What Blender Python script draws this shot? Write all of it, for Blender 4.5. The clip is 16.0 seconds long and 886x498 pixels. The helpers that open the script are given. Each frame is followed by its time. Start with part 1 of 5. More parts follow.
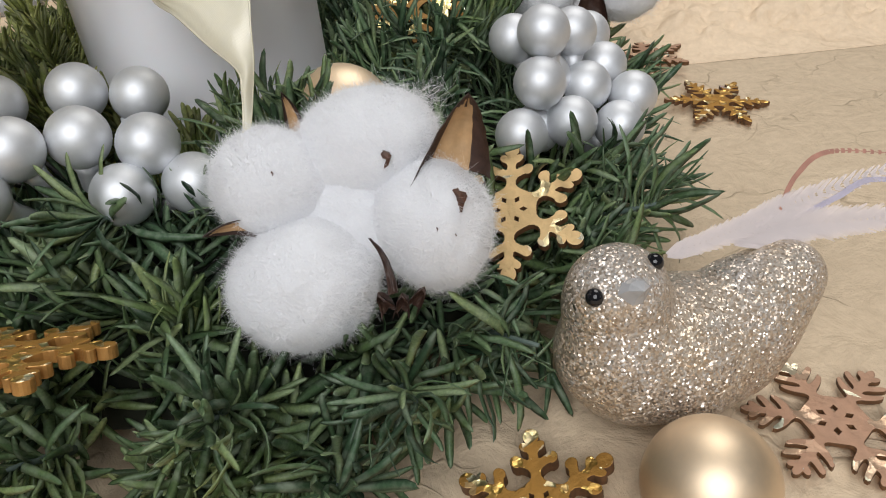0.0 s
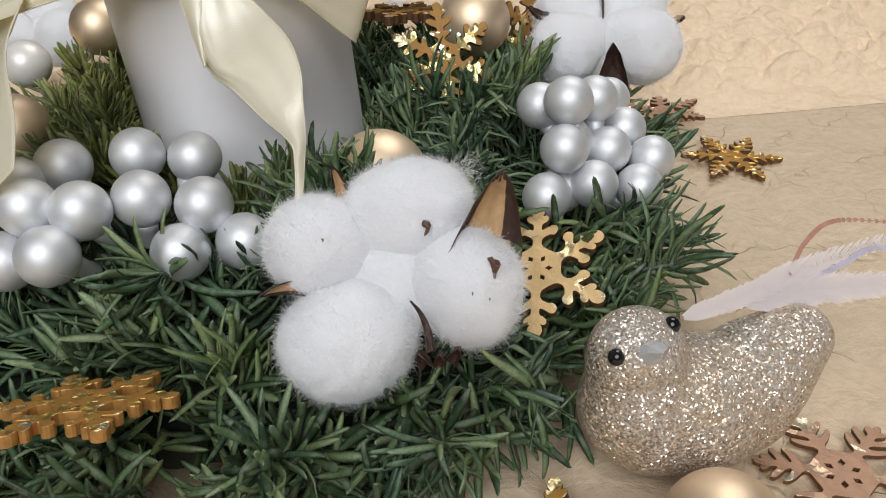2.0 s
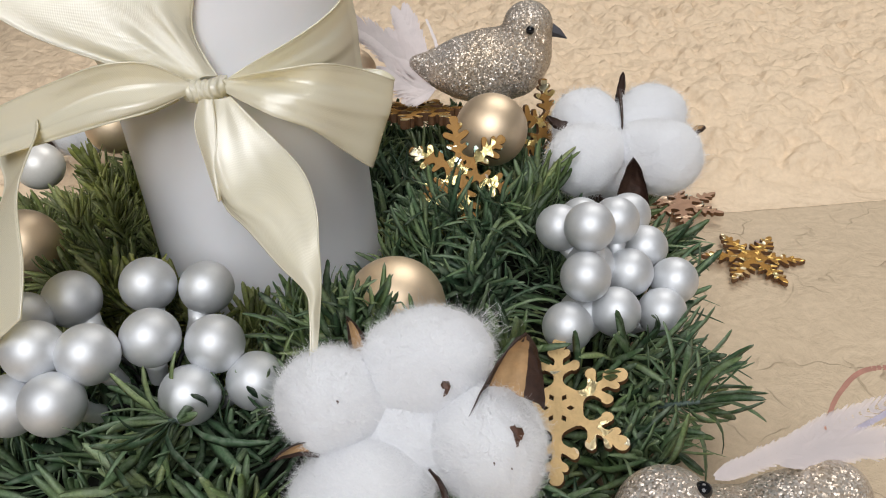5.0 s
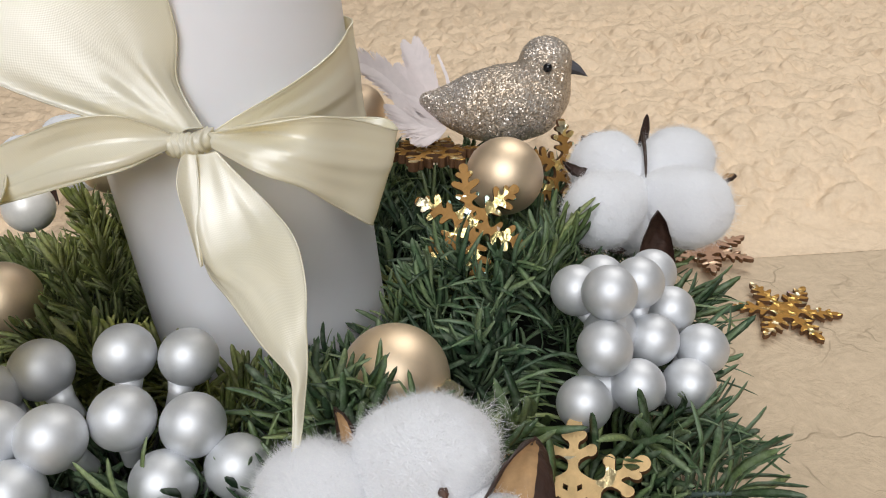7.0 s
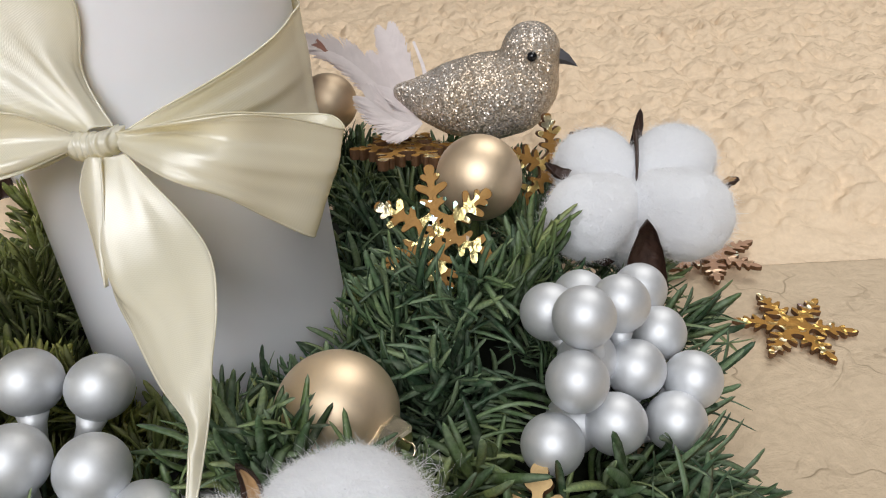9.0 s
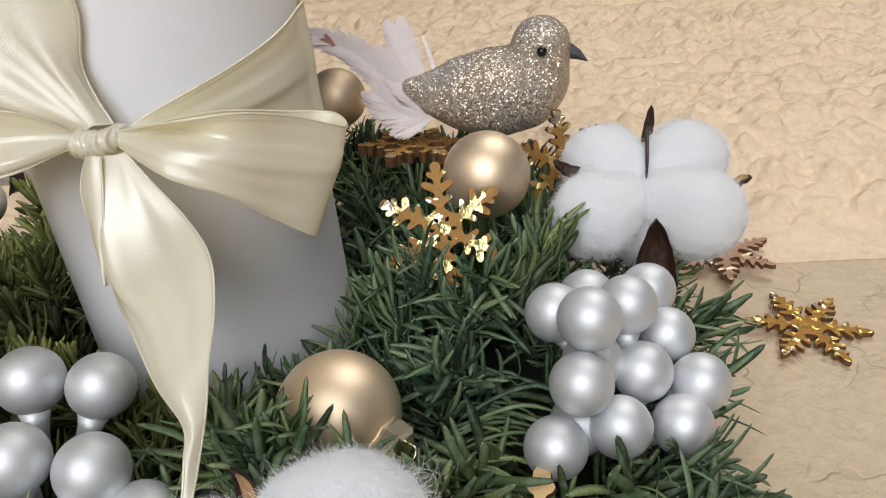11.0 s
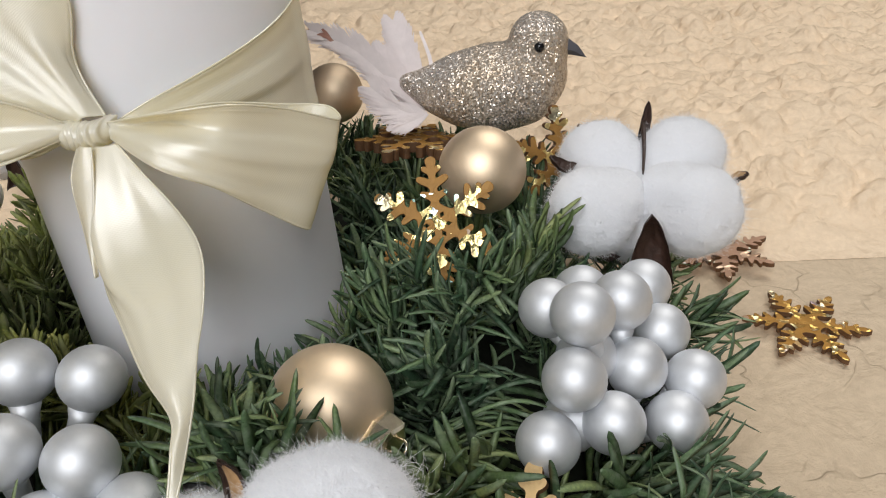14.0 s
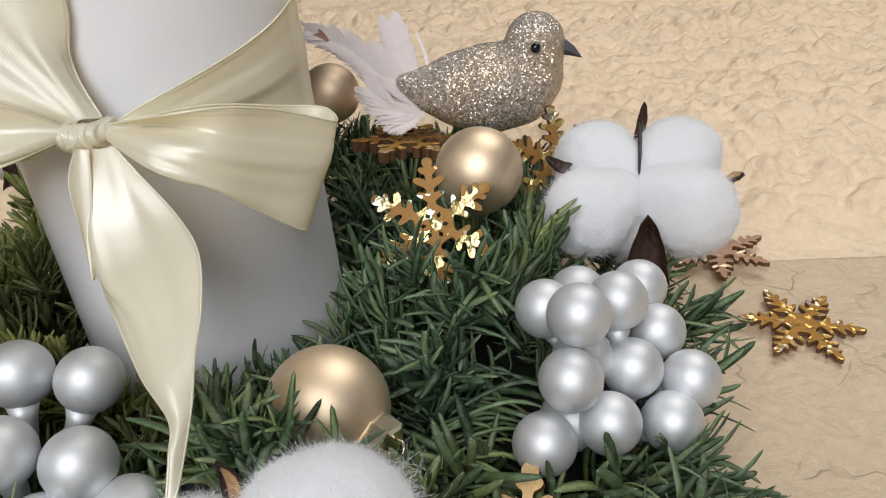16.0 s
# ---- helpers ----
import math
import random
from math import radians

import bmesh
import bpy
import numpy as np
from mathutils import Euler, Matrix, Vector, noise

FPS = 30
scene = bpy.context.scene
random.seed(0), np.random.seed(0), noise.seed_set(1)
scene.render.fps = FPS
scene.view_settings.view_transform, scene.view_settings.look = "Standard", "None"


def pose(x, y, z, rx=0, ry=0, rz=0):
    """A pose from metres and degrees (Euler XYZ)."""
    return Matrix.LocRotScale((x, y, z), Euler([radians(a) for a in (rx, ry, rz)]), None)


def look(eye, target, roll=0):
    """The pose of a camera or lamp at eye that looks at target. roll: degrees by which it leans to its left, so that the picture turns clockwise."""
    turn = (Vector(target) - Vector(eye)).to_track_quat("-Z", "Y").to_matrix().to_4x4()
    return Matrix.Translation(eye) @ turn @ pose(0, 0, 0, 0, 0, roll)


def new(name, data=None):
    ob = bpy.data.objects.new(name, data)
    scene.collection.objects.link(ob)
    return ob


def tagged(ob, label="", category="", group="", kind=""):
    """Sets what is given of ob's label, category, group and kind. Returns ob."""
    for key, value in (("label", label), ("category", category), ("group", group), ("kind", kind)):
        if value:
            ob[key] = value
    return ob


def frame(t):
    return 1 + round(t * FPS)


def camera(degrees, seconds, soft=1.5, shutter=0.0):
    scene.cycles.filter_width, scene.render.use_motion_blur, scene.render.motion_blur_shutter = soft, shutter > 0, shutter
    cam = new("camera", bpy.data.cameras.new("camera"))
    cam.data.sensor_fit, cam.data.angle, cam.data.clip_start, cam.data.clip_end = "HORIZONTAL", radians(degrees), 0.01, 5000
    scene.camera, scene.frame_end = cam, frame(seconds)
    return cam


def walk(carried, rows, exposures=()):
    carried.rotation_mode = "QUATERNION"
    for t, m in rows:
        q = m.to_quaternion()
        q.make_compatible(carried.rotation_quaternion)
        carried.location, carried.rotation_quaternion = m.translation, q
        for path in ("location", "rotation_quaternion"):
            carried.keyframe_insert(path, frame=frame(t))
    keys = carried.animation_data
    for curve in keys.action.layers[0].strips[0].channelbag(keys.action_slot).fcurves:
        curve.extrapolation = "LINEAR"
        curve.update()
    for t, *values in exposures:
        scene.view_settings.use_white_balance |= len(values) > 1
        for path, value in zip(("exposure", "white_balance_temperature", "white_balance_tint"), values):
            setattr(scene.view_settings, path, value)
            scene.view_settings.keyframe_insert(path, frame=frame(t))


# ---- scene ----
cam = camera(59.0, 16.0, soft=1.1)
PATH = [
    (0, (0.00774, 0.03907, 0.14540), (0.00541, 0.28451, -0.02709), -6.05),
    (0.5, (0.00761, 0.03768, 0.14928), (0.00339, 0.28508, -0.02035), -6.11),
    (1, (0.00552, 0.03739, 0.15220), (0.00060, 0.28668, -0.01461), -5.92),
    (1.5, (0.00439, 0.03500, 0.15595), (-0.00134, 0.28545, -0.00910), -5.81),
    (2, (0.00426, 0.03162, 0.15963), (-0.00258, 0.28343, -0.00329), -5.8),
    (2.5, (0.00417, 0.02933, 0.16241), (-0.00384, 0.28336, 0.00302), -6.0),
    (3, (0.00207, 0.03003, 0.16543), (-0.00573, 0.28592, 0.00903), -5.93),
    (3.5, (0.00103, 0.03690, 0.16709), (-0.00710, 0.29322, 0.01143), -5.72),
    (4, (0.00288, 0.04346, 0.17183), (-0.00575, 0.30076, 0.01781), -5.62),
    (4.5, (0.00381, 0.04724, 0.17425), (-0.00486, 0.30541, 0.02169), -5.63),
    (5, (0.00371, 0.04993, 0.17753), (-0.00507, 0.30994, 0.02814), -5.56),
    (7.5, (0.01169, 0.07986, 0.17978), (-0.00640, 0.34218, 0.03533), -5.75),
    (8, (0.01677, 0.08612, 0.17756), (-0.00294, 0.34782, 0.03220), -5.8),
    (8.5, (0.01886, 0.09239, 0.17523), (-0.00169, 0.35303, 0.02811), -5.77),
    (9, (0.02198, 0.09875, 0.17195), (-0.00125, 0.35852, 0.02369), -5.99),
    (11.5, (0.02497, 0.10173, 0.17235), (-0.00583, 0.35942, 0.02185), -6.47),
    (12, (0.02494, 0.10163, 0.17334), (-0.00662, 0.35930, 0.02297), -6.46),
    (12.5, (0.02594, 0.10163, 0.17338), (-0.00577, 0.35928, 0.02300), -6.35),
    (13, (0.02594, 0.10163, 0.17338), (-0.00549, 0.35937, 0.02310), -6.26),
    (13.5, (0.02697, 0.10173, 0.17241), (-0.00430, 0.35949, 0.02214), -6.26),
    (14, (0.02704, 0.10193, 0.17043), (-0.00408, 0.35964, 0.02004), -6.27),
    (14.5, (0.02804, 0.10193, 0.17046), (-0.00293, 0.35955, 0.01988), -6.27),
    (15, (0.02704, 0.10193, 0.17043), (-0.00345, 0.35937, 0.01945), -6.18),
    (15.5, (0.02604, 0.10193, 0.17039), (-0.00385, 0.35937, 0.01929), -6.19),
    (16, (0.02700, 0.10183, 0.17142), (-0.00273, 0.35918, 0.02014), -6.19),
]
walk(cam, [(t, look(eye, target, roll)) for t, eye, target, roll in PATH])


# ---- light ----
world = bpy.data.worlds.new("room_air")
world.use_nodes = True
world.node_tree.nodes["Background"].inputs[0].default_value = (1.0, 0.95, 0.88, 1)
world.node_tree.nodes["Background"].inputs[1].default_value = 0.18
scene.world = world


def area_lamp(name, eye, target, size, watts, colour):
    data = bpy.data.lights.new(name, "AREA")
    data.shape, data.size, data.energy, data.color = "DISK", size, watts, colour
    ob = new(name, data)
    ob.matrix_world = look(eye, target)
    return ob


area_lamp("ceiling_light", (-0.08, -0.80, 1.04), (0.0, 0.25, 0.0), 1.15, 19.2, (0.97, 0.98, 1.0))
area_lamp("side_light", (0.45, 0.90, 1.25), (0.1, 0.35, 0.0), 0.90, 8.8, (1.0, 0.97, 0.93))


# ---- materials ----
def material(name, rough=0.5, metal=0.0, base=(0.5, 0.5, 0.5)):
    m = bpy.data.materials.new(name)
    m.use_nodes = True
    p = m.node_tree.nodes["Principled BSDF"]
    p.inputs["Base Color"].default_value = (*base, 1)
    p.inputs["Roughness"].default_value = rough
    p.inputs["Metallic"].default_value = metal
    return m, m.node_tree, p


def node(nt, kind, **values):
    n = nt.nodes.new(kind)
    for k, v in values.items():
        n.inputs[k.replace("_", " ")].default_value = v
    return n


def coords(nt, out="Object"):
    return nt.nodes.new("ShaderNodeTexCoord").outputs[out]


def noise_tex(nt, scale, detail=4.0, rough=0.55, vec=None, distortion=0.0):
    n = node(nt, "ShaderNodeTexNoise", Scale=scale, Detail=detail, Roughness=rough, Distortion=distortion)
    nt.links.new(vec if vec is not None else coords(nt), n.inputs["Vector"])
    return n


def ramp(nt, fac, stops):
    r = nt.nodes.new("ShaderNodeValToRGB")
    e = r.color_ramp.elements
    while len(e) < len(stops):
        e.new(0.5)
    for el, (pos, col) in zip(e, stops):
        el.position, el.color = pos, (*col, 1)
    nt.links.new(fac, r.inputs["Fac"])
    return r


def bump(nt, height, strength, distance, p):
    b = node(nt, "ShaderNodeBump", Strength=strength, Distance=distance)
    nt.links.new(height, b.inputs["Height"])
    nt.links.new(b.outputs["Normal"], p.inputs["Normal"])
    return b


def mixed(nt, fac, a, b, kind="MIX"):
    m = nt.nodes.new("ShaderNodeMix")
    m.data_type, m.blend_type = "RGBA", kind
    for sock, v in ((m.inputs[0], fac), (m.inputs[6], a), (m.inputs[7], b)):
        if isinstance(v, bpy.types.NodeSocket):
            nt.links.new(v, sock)
        else:
            sock.default_value = v if isinstance(v, float) else (*v, 1)
    return m.outputs[2]


def maths(nt, op, a, b=0.0):
    m = nt.nodes.new("ShaderNodeMath")
    m.operation = op
    for sock, v in zip(m.inputs, (a, b)):
        if isinstance(v, bpy.types.NodeSocket):
            nt.links.new(v, sock)
        else:
            sock.default_value = v
    return m.outputs[0]


def needle_material(name, stops, bloom):
    """Moulded plastic needles: each its own green, with a waxy bloom and a little light through."""
    m, nt, p = material(name, 0.46)
    geo, inf = nt.nodes.new("ShaderNodeNewGeometry"), nt.nodes.new("ShaderNodeObjectInfo")
    rnd = maths(nt, "FRACT", maths(nt, "ADD", geo.outputs["Random Per Island"], inf.outputs["Random"]))
    tint = ramp(nt, rnd, stops)
    big = noise_tex(nt, 22.0, 2.0, vec=geo.outputs["Position"])
    warm = ramp(nt, big.outputs["Fac"], [(0.40, (0.88, 0.98, 1.06)), (0.62, (1.16, 1.10, 0.80))])
    col = mixed(nt, 1.0, tint.outputs["Color"], warm.outputs["Color"], "MULTIPLY")
    fine, mid = noise_tex(nt, 1400.0, 3.0, vec=geo.outputs["Position"]), noise_tex(nt, 260.0, 3.0, vec=geo.outputs["Position"])
    wear = ramp(nt, fine.outputs["Fac"], [(0.35, (0.72, 0.76, 0.72)), (0.7, (1.2, 1.18, 1.12))])
    col = mixed(nt, 1.0, col, wear.outputs["Color"], "MULTIPLY")
    wax = ramp(nt, mid.outputs["Fac"], [(0.46, (0, 0, 0)), (0.72, (0.5, 0.5, 0.5))])
    col = mixed(nt, wax.outputs["Color"], col, bloom)
    nt.links.new(col, p.inputs["Base Color"])
    nt.links.new(maths(nt, "ADD", maths(nt, "MULTIPLY", mid.outputs["Fac"], 0.3), 0.30), p.inputs["Roughness"])
    p.inputs["Specular IOR Level"].default_value = 0.4
    bump(nt, fine.outputs["Fac"], 0.3, 0.0003, p)
    tr = nt.nodes.new("ShaderNodeBsdfTranslucent")
    nt.links.new(col, tr.inputs["Color"])
    mx = nt.nodes.new("ShaderNodeMixShader")
    mx.inputs[0].default_value = 0.16
    nt.links.new(p.outputs[0], mx.inputs[1])
    nt.links.new(tr.outputs[0], mx.inputs[2])
    nt.links.new(mx.outputs[0], nt.nodes["Material Output"].inputs["Surface"])
    return m


def plain(name, base, rough, metal=0.0, grain=400.0, vary=0.15, relief=0.1, depth=0.0002):
    """A plain surface with grain and slow stains."""
    m, nt, p = material(name, rough, metal, base)
    a, b = noise_tex(nt, grain, 5.0), noise_tex(nt, grain * 0.07, 3.0)
    lo, hi = tuple(c * (1 - vary) for c in base), tuple(min(1.0, c * (1 + vary)) for c in base)
    col = mixed(nt, b.outputs["Fac"], lo, hi)
    f = ramp(nt, a.outputs["Fac"], [(0.3, (1 - vary,) * 3), (0.7, (1.0,) * 3)])
    nt.links.new(mixed(nt, 1.0, col, f.outputs["Color"], "MULTIPLY"), p.inputs["Base Color"])
    nt.links.new(maths(nt, "ADD", maths(nt, "MULTIPLY", a.outputs["Fac"], 0.14), rough - 0.07), p.inputs["Roughness"])
    bump(nt, a.outputs["Fac"], relief, depth, p)
    return m


def cotton_material():
    m, nt, p = material("cotton_wool", 0.95, 0.0, (0.86, 0.868, 0.895))
    a, b = noise_tex(nt, 1500.0, 6.0, 0.7, distortion=1.5), noise_tex(nt, 220.0, 4.0, distortion=1.2)
    bump(nt, maths(nt, "ADD", a.outputs["Fac"], maths(nt, "MULTIPLY", b.outputs["Fac"], 1.2)), 0.75, 0.0006, p)
    p.inputs["Subsurface Weight"].default_value = 0.3
    p.inputs["Subsurface Radius"].default_value = (0.002, 0.002, 0.002)
    p.inputs["Sheen Weight"].default_value = 0.4
    p.inputs["Specular IOR Level"].default_value = 0.1
    return m


def glitter_material():
    m, nt, p = material("champagne_glitter", 0.28, 0.45)
    c = coords(nt)
    v = node(nt, "ShaderNodeTexVoronoi", Scale=2200.0)
    nt.links.new(c, v.inputs["Vector"])
    patch = noise_tex(nt, 55.0, 4.0)
    flake = ramp(nt, v.outputs["Color"], [(0.0, (0.38, 0.31, 0.24)), (0.45, (0.60, 0.53, 0.46)), (0.78, (0.80, 0.77, 0.74)), (1.0, (0.98, 0.975, 0.97))])
    tone = ramp(nt, patch.outputs["Fac"], [(0.30, (1.0, 0.89, 0.74)), (0.62, (1.0, 0.98, 0.97))])
    nt.links.new(mixed(nt, 1.0, flake.outputs["Color"], tone.outputs["Color"], "MULTIPLY"), p.inputs["Base Color"])
    geo = nt.nodes.new("ShaderNodeNewGeometry")
    off = nt.nodes.new("ShaderNodeVectorMath")
    off.operation = "SUBTRACT"
    nt.links.new(v.outputs["Color"], off.inputs[0])
    off.inputs[1].default_value = (0.5, 0.5, 0.5)
    sc = nt.nodes.new("ShaderNodeVectorMath")
    sc.operation = "SCALE"
    nt.links.new(off.outputs[0], sc.inputs[0])
    sc.inputs["Scale"].default_value = 1.3
    add = nt.nodes.new("ShaderNodeVectorMath")
    nt.links.new(sc.outputs[0], add.inputs[0])
    nt.links.new(geo.outputs["Normal"], add.inputs[1])
    nrm = nt.nodes.new("ShaderNodeVectorMath")
    nrm.operation = "NORMALIZE"
    nt.links.new(add.outputs[0], nrm.inputs[0])
    nt.links.new(nrm.outputs[0], p.inputs["Normal"])
    return m


def foil_material(name, gold, dull, scale=260.0, shine=0.5, metal=0.85, rough=0.12, under=0.35, rainbow=(0.70, 0.86, 0.80)):
    """Crumpled foil over laser-cut wood: bright creased patches among matt ones."""
    m, nt, p = material(name, 0.3, metal)
    v = node(nt, "ShaderNodeTexVoronoi", Scale=scale)
    n = noise_tex(nt, 260.0, 4.0)
    warp = nt.nodes.new("ShaderNodeVectorMath")
    warp.operation = "MULTIPLY_ADD"
    nt.links.new(n.outputs["Color"], warp.inputs[0])
    warp.inputs[1].default_value = (0.003, 0.003, 0.003)
    nt.links.new(coords(nt), warp.inputs[2])
    nt.links.new(warp.outputs[0], v.inputs["Vector"])
    sep = nt.nodes.new("ShaderNodeSeparateColor")
    nt.links.new(v.outputs["Color"], sep.inputs[0])
    patch = ramp(nt, sep.outputs[0], [(shine, (0, 0, 0)), (shine + 0.04, (1, 1, 1))]).outputs["Color"]
    hue = ramp(nt, sep.outputs[1], [(0.0, gold), (0.6, gold), (0.78, (0.88, 0.82, 0.62)), (0.9, rainbow), (1.0, (0.80, 0.66, 0.78))]).outputs["Color"]
    stain = mixed(nt, n.outputs["Fac"], tuple(c * 0.7 for c in dull), tuple(min(1.0, c * 1.3) for c in dull))
    nt.links.new(mixed(nt, patch, stain, hue), p.inputs["Base Color"])
    nt.links.new(maths(nt, "ADD", maths(nt, "MULTIPLY", patch, metal - under), under), p.inputs["Metallic"])
    nt.links.new(maths(nt, "SUBTRACT", maths(nt, "ADD", maths(nt, "MULTIPLY", n.outputs["Fac"], 0.25), 0.48), maths(nt, "MULTIPLY", patch, 0.48 - rough)), p.inputs["Roughness"])
    bump(nt, maths(nt, "ADD", maths(nt, "MULTIPLY", v.outputs["Distance"], patch), n.outputs["Fac"]), 0.7, 0.0012, p)
    return m


def ribbon_material():
    m, nt, p = material("cream_satin", 0.25, 0.0, (0.87, 0.83, 0.66))
    uv = coords(nt, "UV")
    def weave(scale, turn):
        w = node(nt, "ShaderNodeTexWave", Scale=1.0, Distortion=0.4)
        mp = node(nt, "ShaderNodeMapping", Scale=(scale, scale, 1.0), Rotation=(0.0, 0.0, turn))
        nt.links.new(uv, mp.inputs["Vector"])
        nt.links.new(mp.outputs["Vector"], w.inputs["Vector"])
        return w.outputs["Fac"]

    twill = maths(nt, "ADD", weave(900.0, 0.75), maths(nt, "MULTIPLY", weave(900.0, -0.6), 0.7))
    soft = noise_tex(nt, 60.0, 3.0)
    col = mixed(nt, soft.outputs["Fac"], (0.968, 0.942, 0.81), (0.985, 0.968, 0.88))
    thread = ramp(nt, twill, [(0.2, (0.92, 0.915, 0.89)), (0.9, (1.0, 1.0, 1.0))])
    nt.links.new(mixed(nt, 1.0, col, thread.outputs["Color"], "MULTIPLY"), p.inputs["Base Color"])
    bump(nt, twill, 0.22, 0.0001, p)
    tg = nt.nodes.new("ShaderNodeTangent")
    tg.direction_type = "UV_MAP"
    nt.links.new(tg.outputs[0], p.inputs["Tangent"])
    p.inputs["Sheen Weight"].default_value = 0.05
    p.inputs["Specular IOR Level"].default_value = 1.0
    p.inputs["Metallic"].default_value = 0.0
    p.inputs["IOR"].default_value = 1.8
    p.inputs["Coat Weight"].default_value = 0.35
    p.inputs["Coat Roughness"].default_value = 0.16
    p.inputs["Anisotropic"].default_value = 0.55
    tr = nt.nodes.new("ShaderNodeBsdfTranslucent")
    tr.inputs["Color"].default_value = (1.0, 0.90, 0.57, 1)
    mx = nt.nodes.new("ShaderNodeMixShader")
    mx.inputs[0].default_value = 0.36
    nt.links.new(p.outputs[0], mx.inputs[1])
    nt.links.new(tr.outputs[0], mx.inputs[2])
    nt.links.new(mx.outputs[0], nt.nodes["Material Output"].inputs["Surface"])
    return m


def wax_material():
    m, nt, p = material("white_wax", 0.38, 0.0, (0.80, 0.79, 0.82))
    a, b = noise_tex(nt, 45.0, 4.0), noise_tex(nt, 500.0, 3.0)
    nt.links.new(mixed(nt, a.outputs["Fac"], (0.84, 0.84, 0.89), (0.90, 0.90, 0.94)), p.inputs["Base Color"])
    p.inputs["Subsurface Weight"].default_value = 0.8
    p.inputs["Subsurface Radius"].default_value = (0.030, 0.028, 0.028)
    p.inputs["Coat Weight"].default_value = 0.15
    p.inputs["Coat Roughness"].default_value = 0.2
    bump(nt, maths(nt, "ADD", a.outputs["Fac"], maths(nt, "MULTIPLY", b.outputs["Fac"], 0.1)), 0.15, 0.001, p)
    return m


def paper_material(name, lo, hi, fibre, relief, creased=False):
    m, nt, p = material(name, 0.72)
    c = coords(nt)
    a, b = noise_tex(nt, 9.0, 5.0), noise_tex(nt, 320.0, 5.0, 0.65)
    col = mixed(nt, a.outputs["Fac"], lo, hi)
    col = mixed(nt, 0.35, col, ramp(nt, b.outputs["Fac"], [(0.3, tuple(x * 0.72 for x in lo)), (0.7, hi)]).outputs["Color"])
    # long fibres laid into the sheet
    warp = noise_tex(nt, 28.0, 3.0)
    va = nt.nodes.new("ShaderNodeVectorMath")
    va.operation = "MULTIPLY_ADD"
    nt.links.new(warp.outputs["Color"], va.inputs[0])
    va.inputs[1].default_value = (0.05, 0.05, 0.0)
    nt.links.new(c, va.inputs[2])
    v = node(nt, "ShaderNodeTexVoronoi", Scale=38.0)
    v.feature = "DISTANCE_TO_EDGE"
    nt.links.new(va.outputs[0], v.inputs["Vector"])
    gate = noise_tex(nt, 30.0, 2.0)
    line = maths(nt, "MULTIPLY", ramp(nt, v.outputs["Distance"], [(0.006, (1, 1, 1)), (0.02, (0, 0, 0))]).outputs["Color"],
                 ramp(nt, gate.outputs["Fac"], [(0.50, (0, 0, 0)), (0.62, (1, 1, 1))]).outputs["Color"])
    col = mixed(nt, maths(nt, "MULTIPLY", line, 0.45), col, fibre)
    nt.links.new(col, p.inputs["Base Color"])
    cr = noise_tex(nt, 70.0, 6.0, 0.6, distortion=0.6)
    facets = cr.outputs["Fac"]
    if creased:
        for scale, share in ((75.0, 1.0), (160.0, 0.55)):
            fv = node(nt, "ShaderNodeTexVoronoi", Scale=scale)
            nt.links.new(va.outputs[0], fv.inputs["Vector"])
            facets = maths(nt, "ADD", facets, maths(nt, "MULTIPLY", fv.outputs["Distance"], share))
    bump(nt, maths(nt, "ADD", maths(nt, "MULTIPLY", b.outputs["Fac"], 0.15), maths(nt, "ADD", facets, maths(nt, "MULTIPLY", line, 0.2))), relief, 0.004, p)
    return m


NEEDLE = needle_material("needle_sage", [(0.0, (0.030, 0.058, 0.030)), (0.35, (0.085, 0.140, 0.072)), (0.7, (0.165, 0.235, 0.118)), (1.0, (0.300, 0.360, 0.190))], (0.34, 0.40, 0.30))
NEEDLE_OLIVE = needle_material("needle_olive", [(0.0, (0.085, 0.105, 0.030)), (0.35, (0.185, 0.215, 0.070)), (0.7, (0.290, 0.315, 0.115)), (1.0, (0.400, 0.410, 0.180))], (0.40, 0.40, 0.26))
COTTON = cotton_material()
FIBRE, nt, p = material("cotton_fibre", 0.9, 0.0, (0.93, 0.935, 0.955))
thin = nt.nodes.new("ShaderNodeBsdfTranslucent")
thin.inputs["Color"].default_value = (0.95, 0.95, 0.96, 1)
both = nt.nodes.new("ShaderNodeMixShader")
nt.links.new(p.outputs[0], both.inputs[1])
nt.links.new(thin.outputs[0], both.inputs[2])
nt.links.new(both.outputs[0], nt.nodes["Material Output"].inputs["Surface"])
GLITTER = glitter_material()
RIBBON = ribbon_material()
WAX = wax_material()
PEARL = plain("silver_pearl_paint", (0.75, 0.765, 0.79), 0.56, 0.70, 900.0, 0.05, 0.04, 0.0001)
GOLD = plain("champagne_matt_metal", (0.90, 0.69, 0.45), 0.52, 0.90, 900.0, 0.05, 0.04, 0.0001)
PEARL_WHITE = plain("white_pearl_paint", (0.84, 0.82, 0.78), 0.38, 0.2, 900.0, 0.05, 0.04, 0.0001)
sheen = GOLD.node_tree.nodes["Principled BSDF"]
sheen.inputs["Coat Weight"].default_value = 1.0
sheen.inputs["Coat Roughness"].default_value = 0.52
sheen.inputs["Coat IOR"].default_value = 2.2
SILVER_CAP = plain("bright_cap_metal", (0.90, 0.78, 0.58), 0.24, 1.0, 500.0, 0.1, 0.2)
FOIL = foil_material("gold_foil", (0.98, 0.80, 0.36), (0.36, 0.19, 0.05), 300.0, 0.56, 1.0, 0.20, 0.35, (0.45, 0.90, 0.82))
